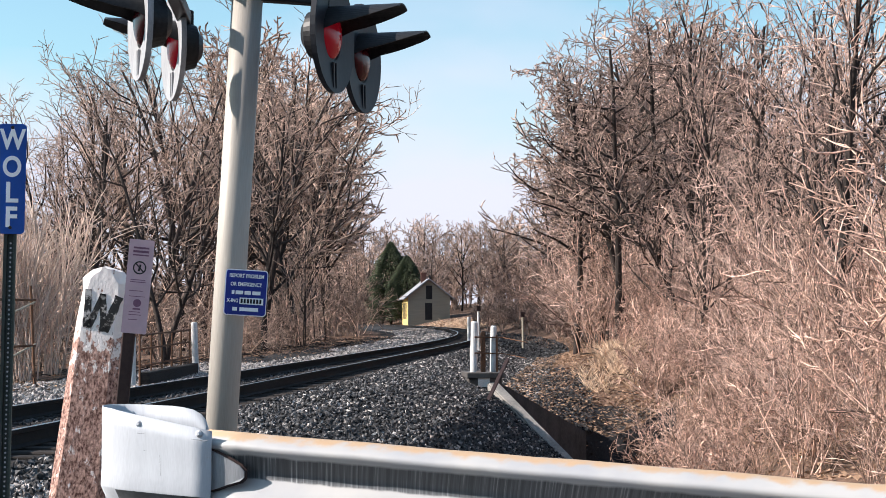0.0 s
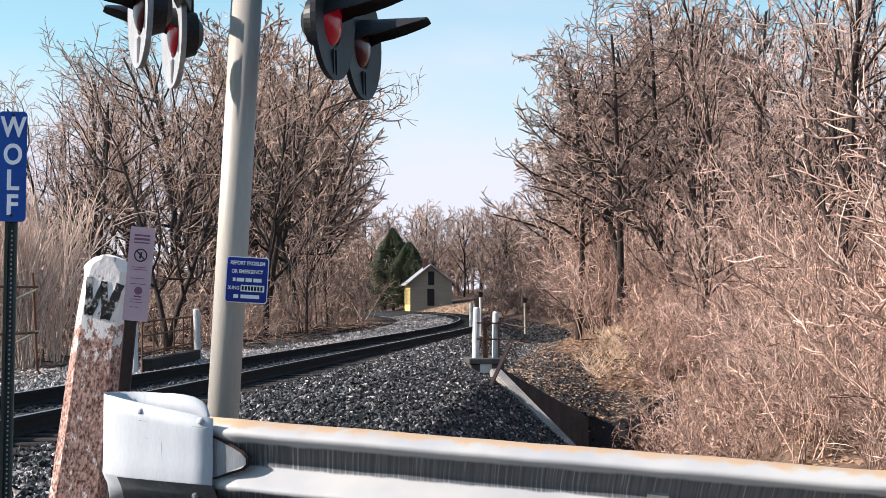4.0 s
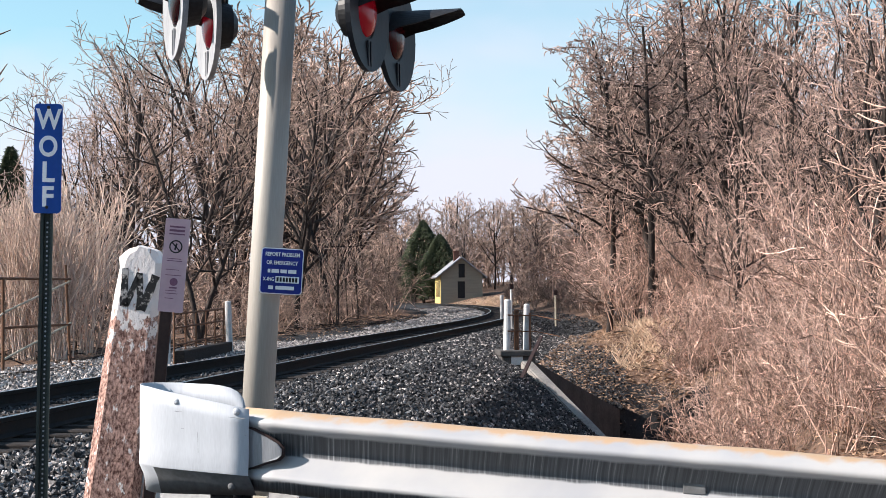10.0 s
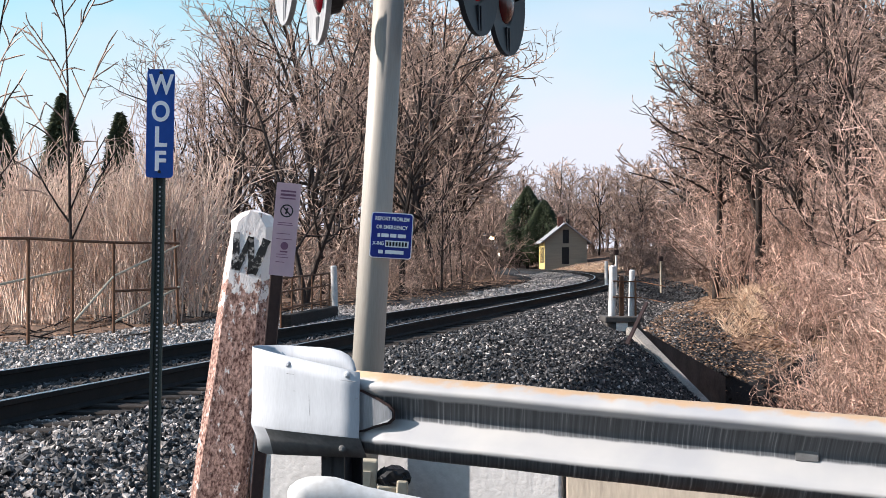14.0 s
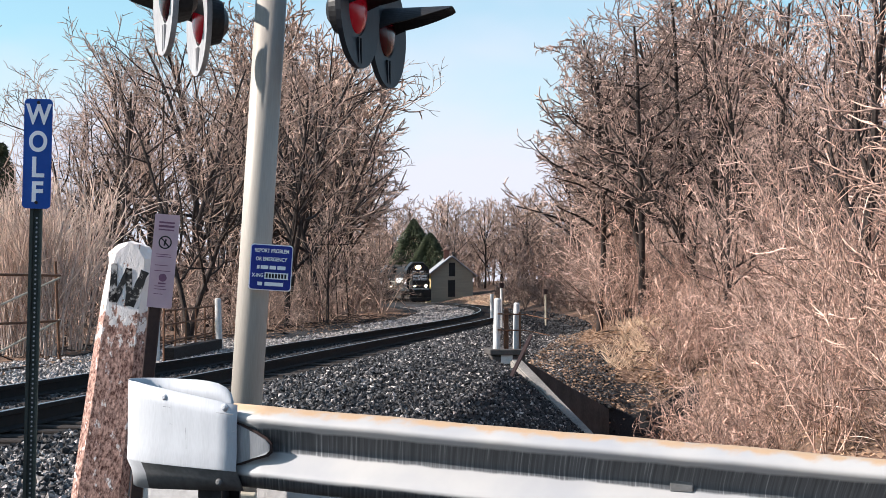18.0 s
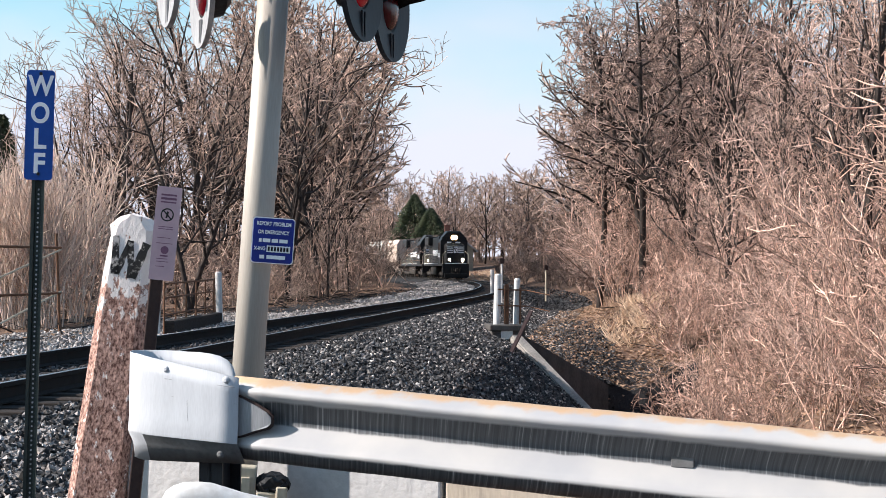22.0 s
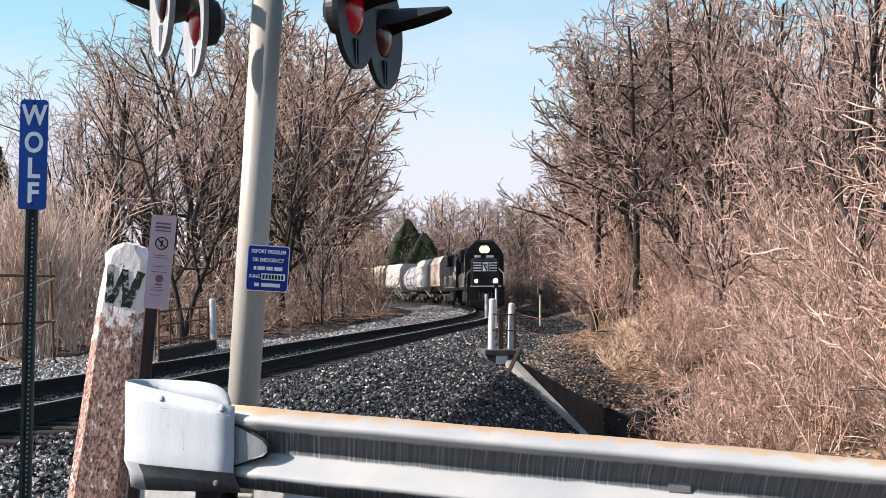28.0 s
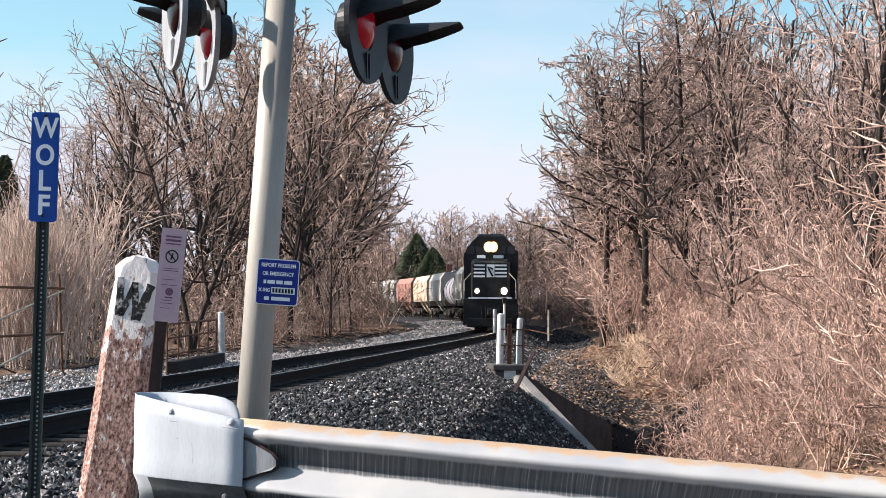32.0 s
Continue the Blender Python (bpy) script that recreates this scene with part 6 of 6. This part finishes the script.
PALEGREY = car_paint("pale_grey_green_car_paint", (0.46, 0.44, 0.41), (0.32, 0.3, 0.28))
LILAC = car_paint("lilac_grey_tank_paint", (0.34, 0.32, 0.35), (0.24, 0.22, 0.24))
OFFWHITE = car_paint("off_white_car_paint", (0.58, 0.54, 0.5), (0.42, 0.38, 0.34))
CREAMCAR = car_paint("cream_car_paint_with_rust", (0.6, 0.52, 0.43), (0.42, 0.28, 0.17))
REDBROWN = car_paint("red_brown_car_paint", (0.36, 0.18, 0.14), (0.26, 0.13, 0.10))

LEAD = locomotive()
slim(LEAD[0], 0.88)
TRAIN = [LEAD, (copy_thing(LEAD[0], pose(0, 0, 0)), LEAD[1]),
         hopper(BEIGE, "beige covered hopper car with dark end frames", 6.4),
         hopper(PALEGREY, "pale grey-green covered hopper car with ribs", 6.9),
         tank_car(LILAC, "lilac-grey tank car with dark bands", 6.6),
         hopper(OFFWHITE, "off-white covered hopper car", 7.2),
         hopper(CREAMCAR, "cream covered hopper car with rust stains", 7.4),
         hopper(REDBROWN, "red-brown covered hopper car", 7.4),
         hopper(PALEGREY, "pale grey-green covered hopper car with ribs", 7.4),
         hopper(BEIGE, "beige covered hopper car with dark end frames", 7.4)]
FRONT_AT_END, SPEED = 19.9, 8.3


def train_pose(s, half):
    """The pose of a car whose middle stands s along the line, on two bogies."""
    xa, ya, _ = line(s - half * 0.66)
    xb, yb, _ = line(s + half * 0.66)
    return pose((xa + xb) / 2, (ya + yb) / 2, 0, 0, 0, math.degrees(math.atan2(-(xa - xb), ya - yb)))


# ---------------------------------------------------------------- sleepers and ballast


def sleepers():
    me = bpy.data.meshes.new("sleeper")
    bm = bmesh.new()
    box(bm, -1.3, -0.115, -0.36, 1.3, 0.115, -0.185)
    bmesh.ops.bevel(bm, geom=list(bm.edges), offset=0.012, segments=1, affect="EDGES")
    bm.to_mesh(me)
    bm.free()
    me.materials.append(SLEEPER)
    rng = random.Random(8)
    for i in range(250):
        s = -58 + i * 0.52
        x, y, h = line(s)
        shared("sleeper", me, TRACK, pose(x + rng.gauss(0, 0.02), y, rng.gauss(0, 0.006), 0, 0, -math.degrees(h) + rng.gauss(0, 0.8)))


sleepers()


def stones(name, n, region, size, mat, seed, label):
    """Crushed stone as small angular lumps: each a squashed, skewed octahedron."""
    rng = np.random.default_rng(seed)
    x, y = region(rng, n)
    z = height(x, y)
    n = len(x)
    r = rng.uniform(*size, n)
    base = np.array([(1, 0, 0), (-1, 0, 0), (0, 1, 0), (0, -1, 0), (0, 0, 1), (0, 0, -1)], float)
    v = base[None] * (r[:, None, None] * rng.uniform(0.55, 1.2, (n, 6, 1)))
    v += rng.normal(0, 0.16, (n, 6, 3)) * r[:, None, None]
    q = rng.normal(size=(n, 4))
    q /= np.linalg.norm(q, axis=1)[:, None]
    a, b, c, d = q.T
    R = np.stack([1 - 2 * (c * c + d * d), 2 * (b * c - a * d), 2 * (b * d + a * c), 2 * (b * c + a * d), 1 - 2 * (b * b + d * d), 2 * (c * d - a * b), 2 * (b * d - a * c), 2 * (c * d + a * b), 1 - 2 * (b * b + c * c)], 1).reshape(n, 3, 3)
    v = np.einsum("nij,nkj->nki", R, v) + np.stack([x, y, z + r * 0.35], 1)[:, None]
    f0 = np.array([(0, 2, 4), (2, 1, 4), (1, 3, 4), (3, 0, 4), (2, 0, 5), (1, 2, 5), (3, 1, 5), (0, 3, 5)])
    f = (np.arange(n)[:, None, None] * 6 + f0[None]).reshape(-1, 3)
    me = bpy.data.meshes.new(name)
    me.from_pydata(v.reshape(-1, 3), [], f)
    me.update()
    me.materials.append(mat)
    ob = new(name, me)
    return tagged(ob, label, "ballast", kind="stuff")


def strip(s0, s1, d0, d1, near=1.0):
    def region(rng, n):
        s = s0 + (s1 - s0) * rng.random(n) ** near
        d = rng.uniform(d0, d1, n)
        p = np.array([line(k) for k in s])
        return p[:, 0] + d * np.cos(p[:, 2]), p[:, 1] - d * np.sin(p[:, 2])
    return region


stones("ballast_stones", 21000, strip(-54, -22, 1.3, 5.6, 1.2), (0.02, 0.042), STONE, 1, "dark crushed stone ballast with pale flecks")
stones("ballast_stones", 16000, strip(-54, -10, -6.2, -1.2, 1.2), (0.025, 0.05), PALE_STONE, 2, "pale weathered ballast stones")
stones("ballast_stones", 5000, strip(-54, -20, -0.7, 0.7, 1.5), (0.025, 0.045), STONE, 3, "dark crushed stone ballast with pale flecks")
stones("ballast_stones", 11000, strip(-24, 10, 1.2, 4.7, 1.0), (0.03, 0.055), STONE, 4, "dark crushed stone ballast with pale flecks")
stones("ballast_stones", 2600, strip(-20.4, -12, 4.2, 6.0, 1.6), (0.03, 0.055), STONE, 9, "dark crushed stone ballast with pale flecks")
stones("ballast_stones", 4000, strip(-22, 30, -4.4, -1.2, 1.0), (0.03, 0.06), PALE_STONE, 5, "pale weathered ballast stones")
stones("ballast_stones", 15000, lambda rng, n: (rng.uniform(-4.5, 1.6, n), rng.uniform(7.9, 13.5, n)), (0.012, 0.028), PALE_STONE, 6, "pale weathered ballast stones")
stones("ballast_stones", 5000, strip(8, 110, 1.2, 5.0, 1.3), (0.04, 0.08), STONE, 7, "dark crushed stone ballast with pale flecks")
stones("ballast_stones", 5000, strip(8, 110, -5.0, -1.2, 1.3), (0.05, 0.10), PALE_STONE, 8, "pale weathered ballast stones")
stones("ballast_stones", 3600, strip(-54, -22, 1.3, 5.6, 1.2), (0.022, 0.042), PALE_STONE, 11, "pale stones scattered through the dark ballast")
stones("ballast_stones", 2600, strip(-24, 10, 1.2, 4.6, 1.0), (0.03, 0.055), PALE_STONE, 12, "pale stones scattered through the dark ballast")



def tufts():
    rng = random.Random(14)
    segs = []
    for i in range(70):
        s, d = rng.uniform(-15, -6), rng.gauss(6.6, 0.4)
        x, y, _ = beside(s, d)
        z = ground_z(x, y)
        for k in range(16):
            a, h = rng.uniform(0, 6.283), rng.uniform(0.12, 0.38)
            tip = (x + 0.25 * math.cos(a) + rng.gauss(0, 0.08), y + 0.25 * math.sin(a), z + h)
            segs.append((x + rng.gauss(0, 0.08), y + rng.gauss(0, 0.08), z - 0.03, *tip, 0.013, 0.004))
    for i in range(260):
        s, d = rng.uniform(110, 150), rng.uniform(2.5, 9)
        x, y, _ = beside(s, d)
        z = ground_z(x, y)
        for k in range(6):
            segs.append((x + rng.gauss(0, 0.3), y + rng.gauss(0, 0.3), z - 0.03, x + rng.gauss(0, 0.35), y + rng.gauss(0, 0.35), z + rng.uniform(0.2, 0.5), 0.04, 0.01))
    v, f = tubes(segs, 3)
    tagged(raw("dry_grass", v, f, STRAW), "clumps of dry straw-coloured grass", "grass", kind="stuff")


tufts()


def litter():
    """Fallen leaves and broken sticks on the banks."""
    rng = random.Random(23)
    v, f = [], []
    for i in range(42000):
        if i % 8 < 3:
            s = rng.uniform(-20.5, 8)
            x, y, _ = beside(s, 7.6 - 3.9 * rng.random() ** 1.6)
        elif i % 5:
            s = rng.uniform(-40, 40) if i % 2 else rng.uniform(-40, -8)
            x, y, _ = beside(s, rng.uniform(6.6, 13) if s < -12 else rng.uniform(5.0, 13))
        else:
            x, y, _ = beside(rng.uniform(-40, 60), -rng.uniform(4.6, 11))
        z = ground_z(x, y)
        n = len(v)
        for k in range(3):
            a = rng.uniform(0, 6.283)
            r = rng.uniform(0.03, 0.085)
            v.append((x + r * math.cos(a), y + r * math.sin(a), z + rng.uniform(0.005, 0.07)))
        f.append((n, n + 1, n + 2))
    tagged(raw("fallen_leaves", v, f, LEAF), "brown fallen leaves on the banks", "leaves", kind="stuff")
    segs = []
    for i in range(900):
        s = rng.uniform(-34, 45)
        x, y, _ = beside(s, rng.uniform(6.2, 11) if i % 4 else -rng.uniform(5, 9))
        z = ground_z(x, y) + 0.03
        a, q = rng.uniform(0, 6.283), rng.uniform(0.3, 1.6)
        x2, y2 = x + q * math.cos(a), y + q * math.sin(a)
        segs.append((x, y, z, x2, y2, ground_z(x2, y2) + rng.uniform(0.02, 0.3), rng.uniform(0.008, 0.025), 0.006))
    v, f = tubes(segs, 4)
    tagged(raw("fallen_sticks", v, f, BARK), "broken sticks lying on the banks", "sticks", kind="stuff")
    for k, (s, d, a, q, r) in enumerate(((2, 6.4, 20, 5.5, 0.16), (4, 7.4, 28, 4.5, 0.13), (-4, 7.0, 12, 4.0, 0.11))):
        x, y, _ = beside(s, d)
        z = ground_z(x, y)
        t = thing("log", pose(x, y, z + r * 0.8, 0, 0, a), "dark fallen log on the bank beside the track", "log", "fallen logs")
        bm = bmesh.new()
        cyl(bm, (0, -q / 2, -0.1), (0.2, 0, 0.1), r, r * 0.85, 10)
        cyl(bm, (0.2, 0, 0.1), (0.1, q / 2, 0.35), r * 0.85, r * 0.5, 10)
        part("trunk", bm, BARK, t)


LEAF = material("dead_leaves", (0.42, 0.27, 0.18), (0.16, 0.1, 0.068), 0.9, scale=3, fine=20, bump=0.0, island=0.5)
litter()


def markers():
    for x, y, z0, z1, r, lab in ((7.36, 80, -0.3, 1.0, 0.09, "short white marker post beside the track"), (5.86, 60, -0.5, 1.22, 0.04, "thin white stake with a dark cap beside the track"), (8.68, 70, -0.3, 1.0, 0.04, "thin pale stake with a dark cap on the bank")):
        t = thing("marker_post", pose(x, y, z0), lab, "post", "trackside markers")
        bm = bmesh.new()
        cyl(bm, (0, 0, 0), (0, 0, z1 - z0), r, seg=10)
        part("shaft", bm, PAINTWHITE if r > 0.05 or x < 6 else CREAM, t)
        if r < 0.05:
            bm = bmesh.new()
            box(bm, -0.08, -0.08, z1 - z0, 0.08, 0.08, z1 - z0 + 0.2, 0.02)
            part("cap", bm, DARKPOST, t)


markers()


def motions():
    s_front = FRONT_AT_END
    mid = []
    run = 0.0
    for ob, half in TRAIN:
        mid.append((ob, half, run + half + 0.35))
        run += 2 * half + 0.7
    for ob, half, back in mid:
        walk(ob, [(t, train_pose(s_front + SPEED * (32.0 - t) + back, half)) for t in (0, 2, 4, 6, 8, 10, 12, 14, 16, 18, 20, 22, 24, 26, 28, 30, 32)])


motions()
